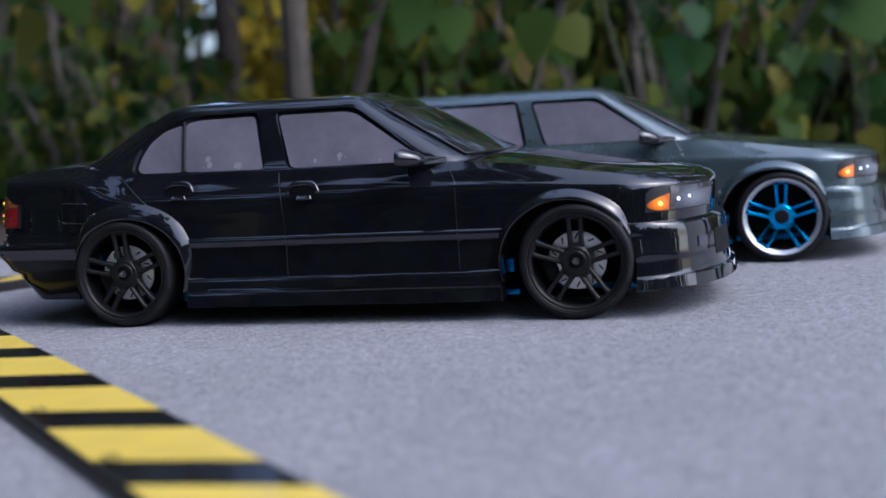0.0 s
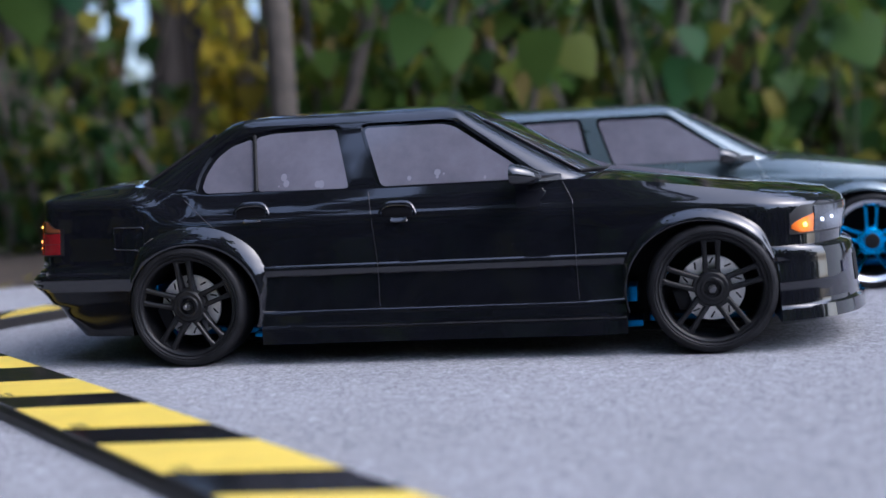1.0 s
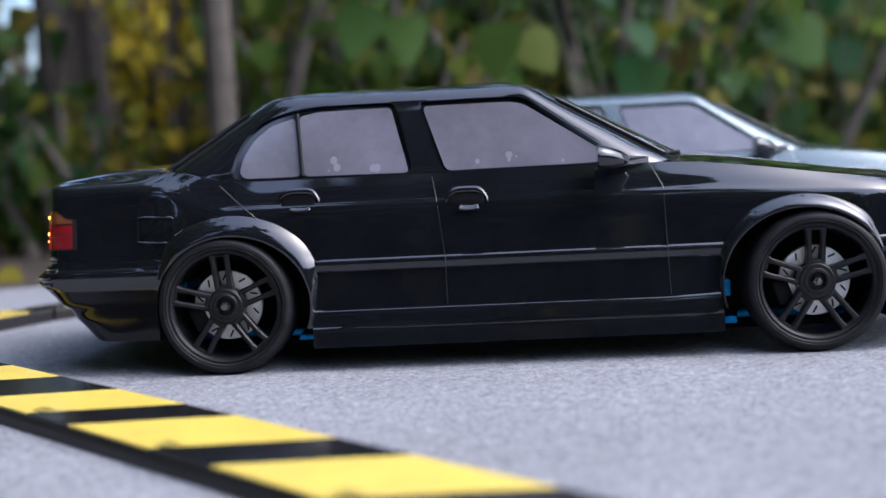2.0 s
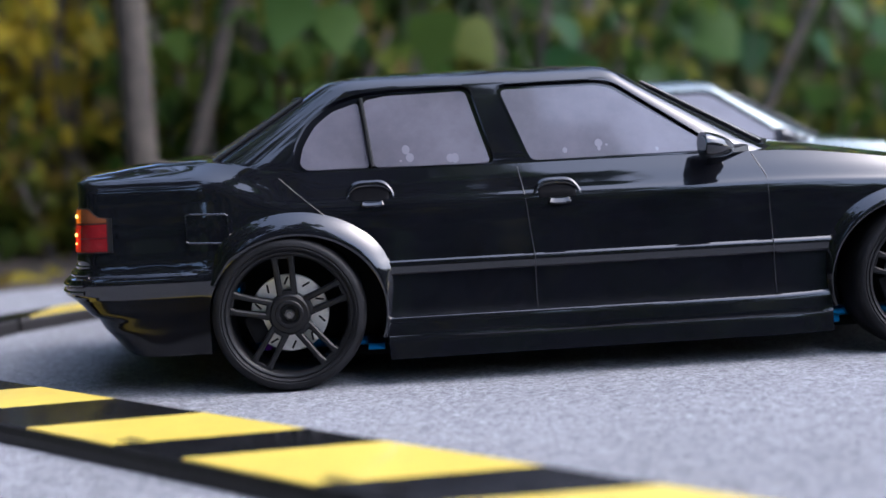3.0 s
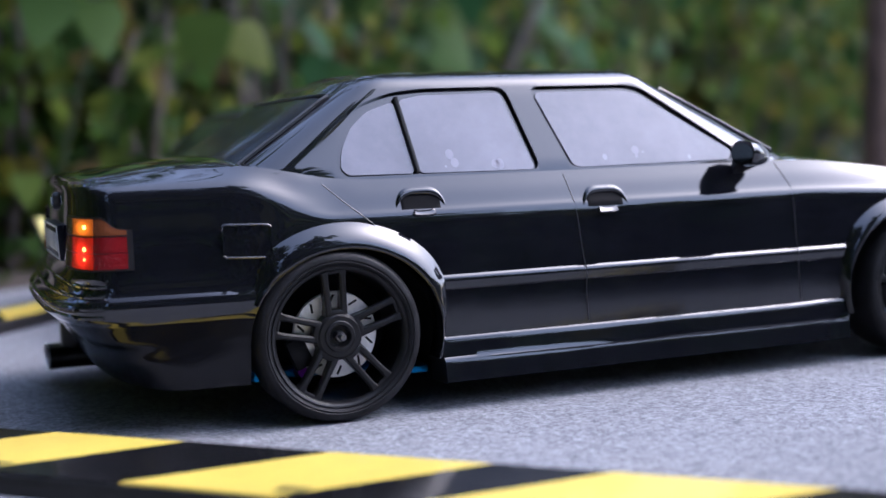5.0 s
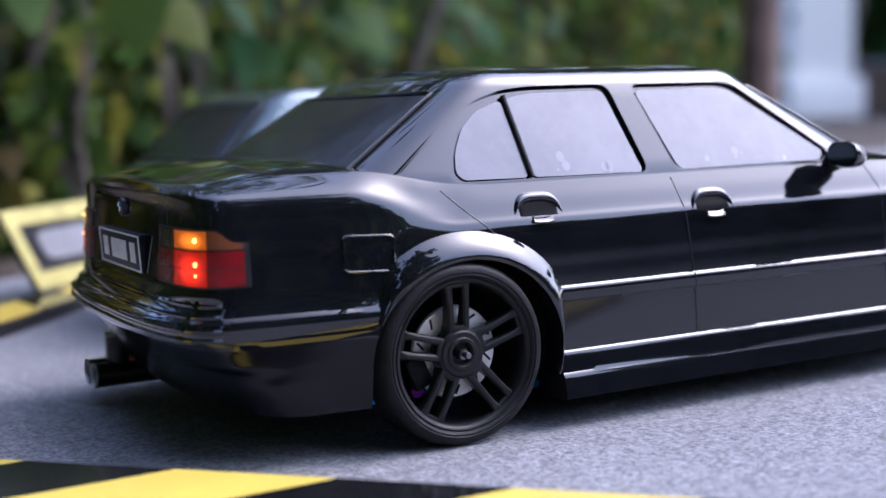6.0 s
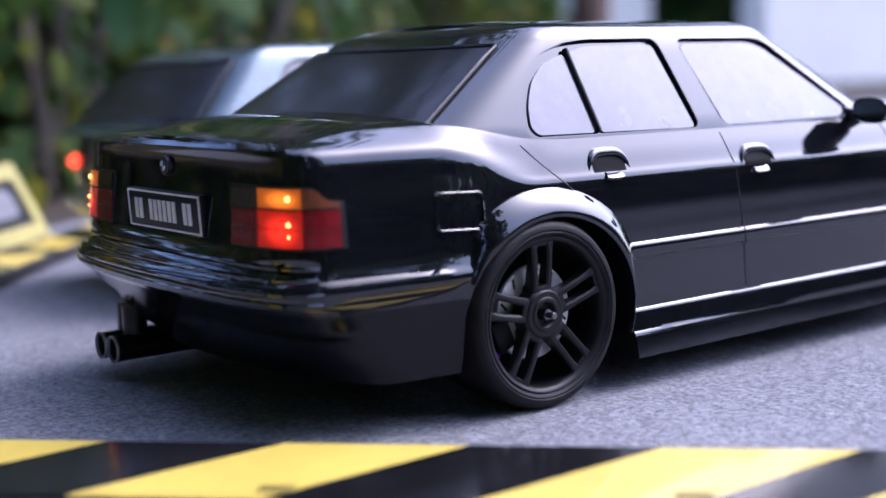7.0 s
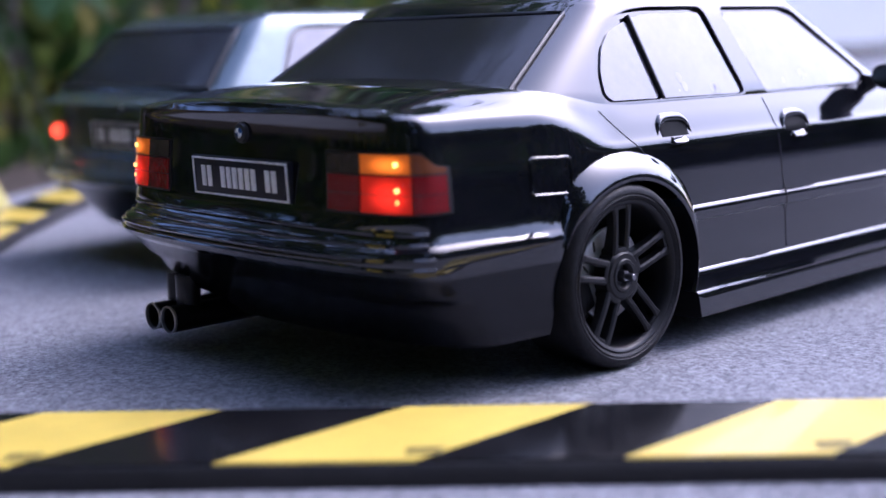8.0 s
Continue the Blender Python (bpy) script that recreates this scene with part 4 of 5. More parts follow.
        g = Geo().tube([(-0.0780, 0.049, 0.014), (-0.0780, 0.049, 0.0275)], 0.0045, 14).tube([(-0.0770, 0.058, 0.014), (-0.0770, 0.058, 0.0275)], 0.0036, 12)
        part("exhaust_bracket", g.v, g.f, M_EXH, car)
    else:
        for side in (-1, 1):
            g = Geo()
            patch(g, s_find(-0.0560, 1, 0.066, 0, 0.98), s_find(-0.0665, 0, 0.066, 0.3, 1.2), 0.0580, 0.0740, 0.0006, side, 10, 5, 0.001)
            lamp = part("tail_lamp", g.v, g.f, M_SMOKE, car, "smoked tail lamp with one red light")
            bm = bmesh.new()
            bmesh.ops.create_uvsphere(bm, u_segments=14, v_segments=8, radius=0.0040)
            c = on_shell(s_find(-0.0690, 1, 0.066, 0, 0.98), 0.0660, 0.0004, side)
            part("led", [v.co + c for v in bm.verts], [[v.index for v in f.verts] for f in bm.faces], M_REDLAMP, lamp, "glowing red lamp")
            bm.free()
    # blue arms and chassis seen through the arches
    for side in (-1, 1):
        for x, pieces in ((0.0, ((-0.026, 0.018, 0.0025, 0.0018), (0.0335, 0.0150, 0.0035, 0.0014), (-0.022, 0.040, 0.0025, 0.0018))),
                          (BASE, ((0.026, 0.018, 0.0025, 0.0018), (-0.0365, 0.0148, 0.0040, 0.0016), (-0.0370, 0.0290, 0.0022, 0.0036), (-0.022, 0.040, 0.0025, 0.0018)))):
            for dx, z, hx, hz in pieces:
                g = Geo().box((x + dx - hx, min(side * 0.050, side * 0.076), z - hz), (x + dx + hx, max(side * 0.050, side * 0.076), z + hz), None, 0.0006)
                part("suspension_arm", g.v, g.f, M_BLUEAL, car, "blue anodised suspension arm")
            g = Geo().box((x - 0.030, min(side * 0.052, side * 0.060), 0.0135), (x + 0.030, max(side * 0.052, side * 0.060), 0.0170), None, 0.0006)
            part("suspension_mount", g.v, g.f, M_BLUEAL, car, "blue anodised suspension mount")
        g = Geo().tube([(-0.008, side * 0.060, 0.016), (-0.010, side * 0.074, 0.018)], 0.0022, 10)
        part("damper", g.v, g.f, M_PURPLE, car, "small purple fitting")
    g = Geo().box((-0.02, -0.050, 0.0075), (0.28, 0.050, 0.0110), None, 0.0008)
    part("chassis", g.v, g.f, M_WELL, car)
    if wagon:
        # the estate's tail is longer
        for ob in list(car.children_recursive):
            for v in ob.data.vertices:
                if v.co.x < 0:
                    v.co.x *= 1.25
    add_wheels(car, style)
    return car


M_REDLAMP = mat("red_lamp", (1, 0.1, 0.05), 0.3, emit=(1.0, 0.06, 0.015), emit_strength=1.1)
CARPET_Z = 0.0
black_car = make_car("black", pose(0, 0, CARPET_Z), "glossy black saloon model car with misted windows on carpet")
make_car("green", pose(0.1045, 0.2221, CARPET_Z, 0, 0, 1.2), "metallic grey-green estate model car with blue chrome wheels")


# the lens stays focused on the black car's near rear wheel
cam.data.dof.focus_object = next(o for o in black_car.children if o.name.startswith("door_handle") and o.location.y < 0 and o.location.x < 0.06)


# ---- ground ----
def sheet(name, outline_pts, z, material, label, category, thick=0.0):
    n = len(outline_pts)
    v = [(x, y, z) for x, y in outline_pts] + [(x, y, z - thick) for x, y in outline_pts]
    f = [tuple(range(n))] + [(i, (i + 1) % n, n + (i + 1) % n, n + i) for i in range(n)]
    ob = part(name, v, f, material, smooth=False)
    return tagged(ob, label, category, kind="structure")


def ground_sheet():
    g = Geo()
    n = 90
    rows = []
    ext = [math.copysign(abs(t) ** 3, t) * 300 + t * 6 for t in [2 * k / n - 1 for k in range(n + 1)]]
    for y in ext:
        row = []
        for x in ext:
            h = -0.012
            rough = 0.02 * noise.noise((x * 3, y * 3, 0)) + 0.05 * noise.noise((x * 0.5, y * 0.5, 4))
            h -= (rough + 0.06) * smooth01(0.9, 3.0, math.hypot(x, y))
            row.append((x, y + 0.3, h))
        rows.append(row)
    g.grid(rows)
    return tagged(part("ground", g.v, g.f, M_SOIL), "brown soil with leaf litter under the trees", "ground", kind="structure")


ground_sheet()
sheet("carpet", [(-6, -5), (7, -5), (7, 2.4), (2.2, 1.55), (0.75, 1.02), (0.30, 0.72), (0.08, 0.56), (-0.18, 0.42), (-0.5, 0.30), (-6, -0.2)], 0.0010, M_CARPET,
      "speckled grey needle-felt carpet track", "carpet", 0.006)

# ---- striped kerbs ----
KD = Vector((0.7044, -0.7098, 0)).normalized()


def make_kerb(origin, d, length, phase, second=None, width=0.0405, height=0.0096, fall=0.0022, skew=0.0455, period=0.1010, prints=True, label=""):
    """A flat kerb bar: black core, slanted yellow and black plates on top. origin: a point of its far top edge."""
    n = Vector((d.y, -d.x, 0))
    up = Vector((0, 0, 1))
    P = lambda s, w, z: origin + d * s + n * w + up * (z - (fall * w / width if z > 0.004 else 0))
    kerb = new("track_kerb")
    kerb.matrix_world = Matrix.Translation((0, 0, 0))
    tagged(kerb, label, "kerb", "striped track kerbs")
    h = height
    prof = [(0.0, 0.0), (0.0, h - 0.0018), (0.0008, h - 0.0006), (0.002, h - 0.0004), (width - 0.002, h - 0.0004), (width - 0.0002, h - 0.0012), (width + 0.0008, h - 0.003), (width + 0.0012, 0.0)]
    rows = [[P(s, w, z) for w, z in prof] for s in (0, length)]
    g = Geo().grid(rows, closed_u=True)
    g.f += [tuple(range(8)), tuple(range(8, 16))]
    part("core", g.v, g.f, M_KSIDE, kerb, sharp=20)
    half = period / 2
    k0 = math.floor((0 - phase) / half) - 2
    bands = [(phase + k * half, phase + (k + 1) * half, k % 2 == 0) for k in range(k0, k0 + int(length / half) + 5)]
    if second:
        # from here on a second module with wider yellow and narrower black stripes
        start, wide_y, pitch = second
        bands = [(a, min(b2, start), y) for a, b2, y in bands if a < start - 0.001]
        while start < length + skew:
            bands += [(start, start + wide_y, True), (start + wide_y, start + pitch, False)]
            start += pitch
    for a, z2, yellow in bands:
        quad = [(a, 0.0006), (z2, 0.0006), (z2 - skew, width - 0.0008), (a - skew, width - 0.0008)]
        # keep the plates within the bar
        pts = [(min(max(s, 0.0008), length - 0.0008), w) for s, w in quad]
        if abs(pts[0][0] - pts[1][0]) + abs(pts[2][0] - pts[3][0]) < 0.004:
            continue
        top = [P(s, w, h) for s, w in pts]
        low = [P(s, w, h - 0.0008) for s, w in pts]
        g = Geo().add(top + low, [(0, 1, 2, 3)] + [(i, (i + 1) % 4, 4 + (i + 1) % 4, 4 + i) for i in range(4)])
        st = part("stripe", g.v, g.f, M_YELLOW if yellow else M_KBLACK, kerb, "yellow stripe" if yellow else "glossy black stripe", smooth=False)
        if yellow and prints and 0.01 < a - skew and z2 < length:
            g = Geo()
            c = z2 - skew * 0.78
            for j in range(2):
                q = [(c - 0.0125, width * 0.78 + j * 0.0030), (c - 0.0035, width * 0.78 + j * 0.0030), (c - 0.0045, width * 0.78 + j * 0.0030 + 0.0016), (c - 0.0135, width * 0.78 + j * 0.0030 + 0.0016)]
                tp, lw = [P(s, w, h + 0.0002) for s, w in q], [P(s, w, h - 0.0002) for s, w in q]
                g.add(tp + lw, [(0, 1, 2, 3)] + [(i, (i + 1) % 4, 4 + (i + 1) % 4, 4 + i) for i in range(4)])
            part("print", g.v, g.f, M_PRINT, st, "faded small print", smooth=False)
    return kerb


make_kerb(Vector((-0.1330, -0.0528, 0)) - KD * 0.31, KD, 1.25, 0.31 - 0.0500, (0.31 + 0.2365, 0.0575, 0.0935), label="flat track kerb with yellow and glossy black stripes")
kerb_line = [Vector((-0.204, 0.052, 0)), Vector((-0.165, 0.143, 0)), Vector((0.012, 0.362, 0)), Vector((0.33, 0.70, 0))]
for a, b2 in zip(kerb_line, kerb_line[1:]):
    dd = (a - b2).normalized()
    make_kerb(b2 + Vector((-dd.y, dd.x, 0)) * 0.049 * 0, dd, (a - b2).length - 0.002, 0.02, prints=False, label="flat striped kerb at the carpet's far edge")


def course_board():
    """An upright low board with a yellow border and an illegible white mark."""
    a, b2 = Vector((-0.050, 0.345, 0.010)), Vector((0.036, 0.438, 0.010))
    lean = Vector((-0.020, 0.007, 0.048))
    d = (b2 - a)
    nn = Vector((d.y, -d.x, 0)).normalized()
    P = lambda u, v, o: a + d * u + lean * v + nn * o
    board = new("course_board")
    tagged(board, "low black course board with a yellow border and white mark", "board")

    def plate(name, quad, o0, o1, m, parent, label=""):
        v = [P(u, w, o1) for u, w in quad] + [P(u, w, o0) for u, w in quad]
        n = len(quad)
        f = [tuple(range(n)), tuple(range(2 * n - 1, n - 1, -1))] + [(i, (i + 1) % n, n + (i + 1) % n, n + i) for i in range(n)]
        return part(name, v, f, m, parent, label, smooth=False)

    plate("foot", [(0.03, -0.23), (0.97, -0.23), (0.97, 0), (0.03, 0)], -0.0035, -0.0005, M_KSIDE, board, "black foot strip")
    panel = plate("panel", [(0, 0), (1, 0), (1, 1), (0, 1)], -0.003, 0.0, M_KBLACK, board)
    for quad in ([(0, 0), (1, 0), (1, 0.2), (0, 0.2)], [(0, 0.8), (1, 0.8), (1, 1), (0, 1)], [(0, 0.2), (0.09, 0.2), (0.09, 0.8), (0, 0.8)], [(0.91, 0.2), (1, 0.2), (1, 0.8), (0.91, 0.8)]):
        plate("border", quad, 0.0, 0.0012, M_BOARDY, board, "yellow border strip")
    plate("mark", round_poly([(0.2, 0.32), (0.8, 0.32), (0.8, 0.70), (0.2, 0.70)], 0.12), 0.0, 0.0010, M_BOARDW, board, "white illegible mark")


course_board()


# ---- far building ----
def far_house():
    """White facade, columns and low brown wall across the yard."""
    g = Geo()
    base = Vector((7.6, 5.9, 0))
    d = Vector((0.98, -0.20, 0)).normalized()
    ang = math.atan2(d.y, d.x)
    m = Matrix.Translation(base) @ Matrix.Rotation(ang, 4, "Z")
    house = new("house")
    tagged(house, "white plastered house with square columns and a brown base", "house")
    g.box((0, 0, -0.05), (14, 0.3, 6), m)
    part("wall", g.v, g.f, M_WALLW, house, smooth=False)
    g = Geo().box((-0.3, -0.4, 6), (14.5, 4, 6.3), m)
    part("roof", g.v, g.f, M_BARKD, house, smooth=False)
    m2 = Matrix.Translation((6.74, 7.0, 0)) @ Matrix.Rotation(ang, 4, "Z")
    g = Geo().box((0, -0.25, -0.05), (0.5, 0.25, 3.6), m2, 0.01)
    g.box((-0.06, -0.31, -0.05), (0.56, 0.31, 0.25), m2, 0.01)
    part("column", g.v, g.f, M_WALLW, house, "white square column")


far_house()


def low_wall():
    """Boarded low wall across the yard, with a capping."""
    a, b2 = Vector((9.7, 10.2, 0)), Vector((11.6, 8.6, 0))
    ang = math.atan2(b2.y - a.y, b2.x - a.x)
    m = Matrix.Translation(a) @ Matrix.Rotation(ang, 4, "Z")
    w = new("low_wall")
    tagged(w, "low brown boarded wall with a flat capping", "wall")
    n = 8
    L = (b2 - a).length
    g = Geo().box((0, 0, -0.1), (L, 0.15, 0.42), m)
    part("core", g.v, g.f, M_BROWN, w, smooth=False)
    for k in range(n):
        g = Geo().box((L * k / n + 0.01, -0.03, -0.1), (L * (k + 1) / n - 0.01, 0.0, 0.42), m, 0.006)
        part("board", g.v, g.f, M_BROWN, w)
    g = Geo().box((-0.03, -0.06, 0.42), (L + 0.03, 0.2, 0.47), m, 0.008)
    part("capping", g.v, g.f, M_STEPS, w)


low_wall()


# ---- plants ----
def leaf_shape(broad=1.0, n=5):
    """A heart-shaped leaf along +y, folded at its midrib and curling at the tip; length 1."""
    prof = [(0.0, 0.04), (0.12, 0.34), (0.32, 0.47), (0.58, 0.38), (0.82, 0.17), (1.0, 0.0)]
    v, f = [], []
    for t, w in prof:
        curl = -0.22 * t * t
        v += [(-w * broad, t - 0.10 * (w > 0.3), curl + 0.16 * w), (0, t, curl), (w * broad, t - 0.10 * (w > 0.3), curl + 0.16 * w)]
    for i in range(len(prof) - 1):
        a = i * 3
        f += [(a, a + 1, a + 4, a + 3), (a + 1, a + 2, a + 5, a + 4)]
    return v, f


LEAF_V, LEAF_F = leaf_shape(0.95)
LEAF_NP = np.array(LEAF_V)
rng = random.Random(7)


def in_gap(x, y, pad=0.0):
    """Whether a place lies in one of the three clear lanes through the wood."""
    a = (x - 0.237) / (y + 0.697)
    return any(lo - pad < a < hi + pad for lo, hi in ((-0.454, -0.446), (-0.423, -0.414), (-0.322, -0.308)))


def leaf_cloud(name, centers, sizes, material, parent, label="", droop=0.6):
    """Many leaves in one mesh, each turned its own way."""
    vs, fs, o = [], [], 0
    for c, sz in zip(centers, sizes):
        if c[1] > 1.0 and in_gap(c[0], c[1], 0.001):
            continue
        e = Euler((rng.uniform(-1.9, -0.3) * droop - 0.3, rng.uniform(-0.5, 0.5), rng.uniform(0, 6.283)))
        r = np.array(e.to_matrix())
        vs.append(LEAF_NP @ r.T * sz + np.array(c))
        fs += [tuple(i + o for i in q) for q in LEAF_F]
        o += len(LEAF_V)
    me = bpy.data.meshes.new(name)
    me.from_pydata(np.concatenate(vs).tolist(), [], fs)
    me.polygons.foreach_set("use_smooth", [True] * len(me.polygons))
    me.materials.append(material)
    return place(name, me, parent, label)


BIG_LEAF = mesh_of("leaf", LEAF_V, LEAF_F, LEAF_BIG)


def stem_points(x, y, h, lean, wob, n=9):
    ph = rng.uniform(0, 6)
    return [(x + lean[0] * t + wob * math.sin(ph + t * 5), y + lean[1] * t + wob * math.cos(ph * 1.3 + t * 4), -0.02 + h * t) for t in [k / (n - 1) for k in range(n)]]


def make_tree(x, y, h, r, lean, bark, crown_n, crown_z, spread, leaf_size, leaf, label, name="sapling", limbs=4):
    tree = new(name)
    tagged(tree, label, "tree", "trees of the wood edge")
    pts = stem_points(x, y, h, lean, 0.006 * h)
    g = Geo().tube(pts, [r * (1 - 0.55 * k / 8) for k in range(9)], 10)
    part("trunk", g.v, g.f, bark, tree)
    centers, sizes = [], []
    for k in range(limbs):
        t = rng.uniform(crown_z / h, 0.95) if crown_z < h else 0.9
        i = min(7, int(t * 8))
        p = Vector(pts[i]).lerp(Vector(pts[i + 1]), t * 8 - i)
        a = rng.uniform(0, 6.283)
        L = spread * rng.uniform(0.6, 1.1)
        tip = p + Vector((math.cos(a) * L, math.sin(a) * L, rng.uniform(-0.1, 0.5) * L))
        mid = p.lerp(tip, 0.5) + Vector((0, 0, 0.12 * L))
        g = Geo().tube([p, mid, tip], [r * 0.35, r * 0.22, r * 0.10], 6)
        part("limb", g.v, g.f, bark, tree)
        for _ in range(crown_n // max(1, limbs)):
            t2 = rng.random() ** 0.6
            c = p.lerp(mid, t2 * 2) if t2 < 0.5 else mid.lerp(tip, t2 * 2 - 1)
            q = spread * 0.42
            centers.append((c.x + rng.gauss(0, q * 0.5), c.y + rng.gauss(0, q * 0.5), max(0.02, c.z + rng.gauss(0, q * 0.5))))
            sizes.append(leaf_size * rng.uniform(0.55, 1.25))
    if centers:
        ob = leaf_cloud("crown", centers, sizes, leaf, tree)
        ob["kind"] = "stuff"
    return tree


def bush(x, y, w, h, n, leaf_size, leaf, label, stems=5, zmin=0.0):
    b = new("shrub")
    tagged(b, label, "shrub", "shrubs at the wood edge")
    centers, sizes = [], []
    for k in range(stems):
        g = Geo()
        a = rng.uniform(0, 6.283)
        bx, by = x + rng.uniform(-0.4, 0.4) * w, y + rng.uniform(-0.2, 0.2) * w
        tx, ty, tz = bx + rng.uniform(-0.4, 0.4) * w, by + rng.uniform(-0.3, 0.3) * w, h * rng.uniform(0.7, 1.1)
        mid = ((bx + tx) / 2 + rng.uniform(-0.03, 0.03), (by + ty) / 2, tz * 0.5)
        g.tube([(bx, by, -0.02), mid, (tx, ty, tz)], [0.008, 0.006, 0.003], 6)
        part("stem", g.v, g.f, M_BARK, b)
        for _ in range(n // stems):
            t = rng.uniform(0, 1.05)
            c = Vector((bx, by, 0)).lerp(Vector(mid), t * 2) if t < 0.5 else Vector(mid).lerp(Vector((tx, ty, tz)), t * 2 - 1)
            centers.append((c.x + rng.gauss(0, w * 0.16), c.y + rng.gauss(0, w * 0.12), max(zmin + 0.02, c.z + rng.gauss(0, h * 0.10))))
            sizes.append(leaf_size * rng.uniform(0.5, 1.2))
    ob = leaf_cloud("crown", centers, sizes, leaf, b)
    ob["kind"] = "stuff"
    return b


LEAF_YB = leaf_mat("bright_yellow_leaf", [(0.0, (0.30, 0.31, 0.03)), (0.4, (0.66, 0.52, 0.045)), (0.8, (0.76, 0.56, 0.045)), (1.0, (0.36, 0.34, 0.04))])
bush(0.9, 1.75, 0.26, 0.4, 420, 0.030, LEAF_YB, "shrub with bright yellow autumn leaves", 5, 0.06)
LEAF_YG = leaf_mat("yellow_green_leaf", [(0.0, (0.10, 0.16, 0.025)), (0.4, (0.24, 0.31, 0.04)), (0.8, (0.44, 0.42, 0.045)), (1.0, (0.58, 0.43, 0.04))])
# yellow-green growth behind the slim trunks
for x, y, h in ((-0.30, 1.45, 0.55), (-0.25, 1.62, 0.6), (-0.22, 1.40, 0.5), (-0.16, 1.55, 0.6)):
    bush(x, y, 0.20, h, 300, 0.036, LEAF_YG, "yellow-green shrub behind the slim trunks", 5, 0.05)
for x, y, h in ((-0.39, 1.48, 0.42), (-0.36, 1.56, 0.46), (-0.425, 1.54, 0.40), (-0.41, 1.62, 0.50)):
    bush(x, y, 0.13, h, 260, 0.034, LEAF_YB, "yellow-leaved shrub behind the slim trunks", 5, 0.05)
for x, y in ((-0.325, 1.15), (-0.30, 1.22), (-0.39, 1.22), (-0.43, 1.27)):
    bush(x, y, 0.11, 0.42, 240, 0.030, LEAF_YB, "yellow-leaved shrub behind the slim trunks", 5, 0.12)
# low dark growth at the foot of the wood
for k in range(11):
    bush(-1.45 + 0.085 * k, 1.2 + rng.uniform(-0.05, 0.3), 0.24, rng.uniform(0.16, 0.28), 150, 0.040, LEAF_G, "low dark green shrub at the foot of the wood", 4)
for x, y, h, yellow in ((-0.30, 0.93, 0.10, 1), (-0.37, 0.98, 0.15, 1), (-0.44, 0.95, 0.16, 0), (-0.51, 1.0, 0.18, 1), (-0.58, 0.97, 0.18, 0), (-0.68, 1.02, 0.2, 0)):
    bush(x, y, 0.13, h, 110, 0.032, LEAF_Y if yellow else LEAF_G, "low yellowing shrub at the foot of the wood" if yellow else "low dark green shrub at the foot of the wood", 4)
# bright yellow growth beyond the wood
for k in range(12):
    y = 5.9 + 0.15 * k
    r = (-0.294, -0.226, -0.262, -0.244)[k % 4]
    bush(0.085 + r * (y + 0.615), y, 0.75, 1.9 + 0.1 * (k % 4), 520, 0.105, LEAF_YB, "tall shrub with bright yellow autumn leaves", 6, 0.06)
# saplings that stand out at the edge of the wood
for x, y, r, lean, bark in ((-0.193, 0.734, 0.0168, (0.03, 0.0), M_BARKT), (-0.180, 0.754, 0.0092, (0.53, 0.0), M_BARKT), (-0.953, 1.529, 0.024, (0.05, 0.0), M_BARKD),
                            (-0.908, 1.476, 0.008, (0.5, 0.0), M_BARK), (-0.873, 1.635, 0.018, (0.02, 0.0), M_BARKD), (-0.563, 1.688, 0.014, (-0.06, 0.0), M_BARKD),
                            (-0.379, 1.635, 0.017, (0.0, 0.0), M_BARKD), (-0.035, 1.688, 0.009, (0.05, 0.0), M_BARKD), (0.210, 1.020, 0.0072, (-0.50, 0.0), M_BARKT),
                            (0.245, 0.970, 0.0108, (0.12, 0.0), M_BARKT), (0.262, 0.970, 0.0070, (0.38, 0.0), M_BARKT), (0.520, 1.100, 0.0080, (0.85, 0.0), M_BARKT),
                            (0.723, 1.529, 0.009, (0.20, 0.0), M_BARKL), (1.056, 1.794, 0.011, (-0.04, 0.0), M_BARKD)):
    make_tree(x, y, 1.7, r, lean, bark, 25, 1.0, 0.45, 0.065, LEAF_G, "slim young tree with a bare stem at the wood edge", limbs=5)
# the wood behind
for k in range(60):
    x = rng.uniform(-4.2, 3.4)
    y = rng.uniform(2.0, 5.5)
    if math.atan2(y + 0.45, x + 0.25) < radians(52) or (-0.62 < (x - 0.33) / (y + 0.84) < -0.42 and rng.random() < 0.8) or in_gap(x, y, 0.02) or -0.42 < (x - 0.085) / (y + 0.615) < -0.12:
        continue
    make_tree(x, y, rng.uniform(3.4, 5.0), rng.uniform(0.02, 0.06), (rng.uniform(-0.2, 0.2), 0), M_BARKD if rng.random() < 0.7 else M_BARK, 130, 1.2, 1.0, 0.13, LEAF_G,
              "dark-stemmed tree in the wood behind", "tree", 7)
# dark stems that stand close together at the far end of the wood
for a, y, r in ((-0.545, 2.3, 0.042), (-0.520, 2.7, 0.030), (-0.490, 2.5, 0.030), (-0.474, 2.9, 0.022), (-0.436, 2.6, 0.016), (-0.398, 2.4, 0.038), (-0.378, 2.8, 0.046), (-0.352, 2.5, 0.040), (-0.334, 2.9, 0.024)):
    make_tree(0.237 + a * (y + 0.697), y, 3.6, r, (rng.uniform(-0.06, 0.06), 0), M_BARKD, 60, 1.8, 0.8, 0.12, LEAF_G, "dark bare stem in the wood behind", "tree", 5)
# a stout trunk where the wood ends
make_tree(1.84, 1.82, 2.6, 0.050, (0.05, 0.0), M_BARKS, 60, 1.6, 0.6, 0.14, LEAF_G, "stout brown trunk at the end of the wood", "tree", 4)
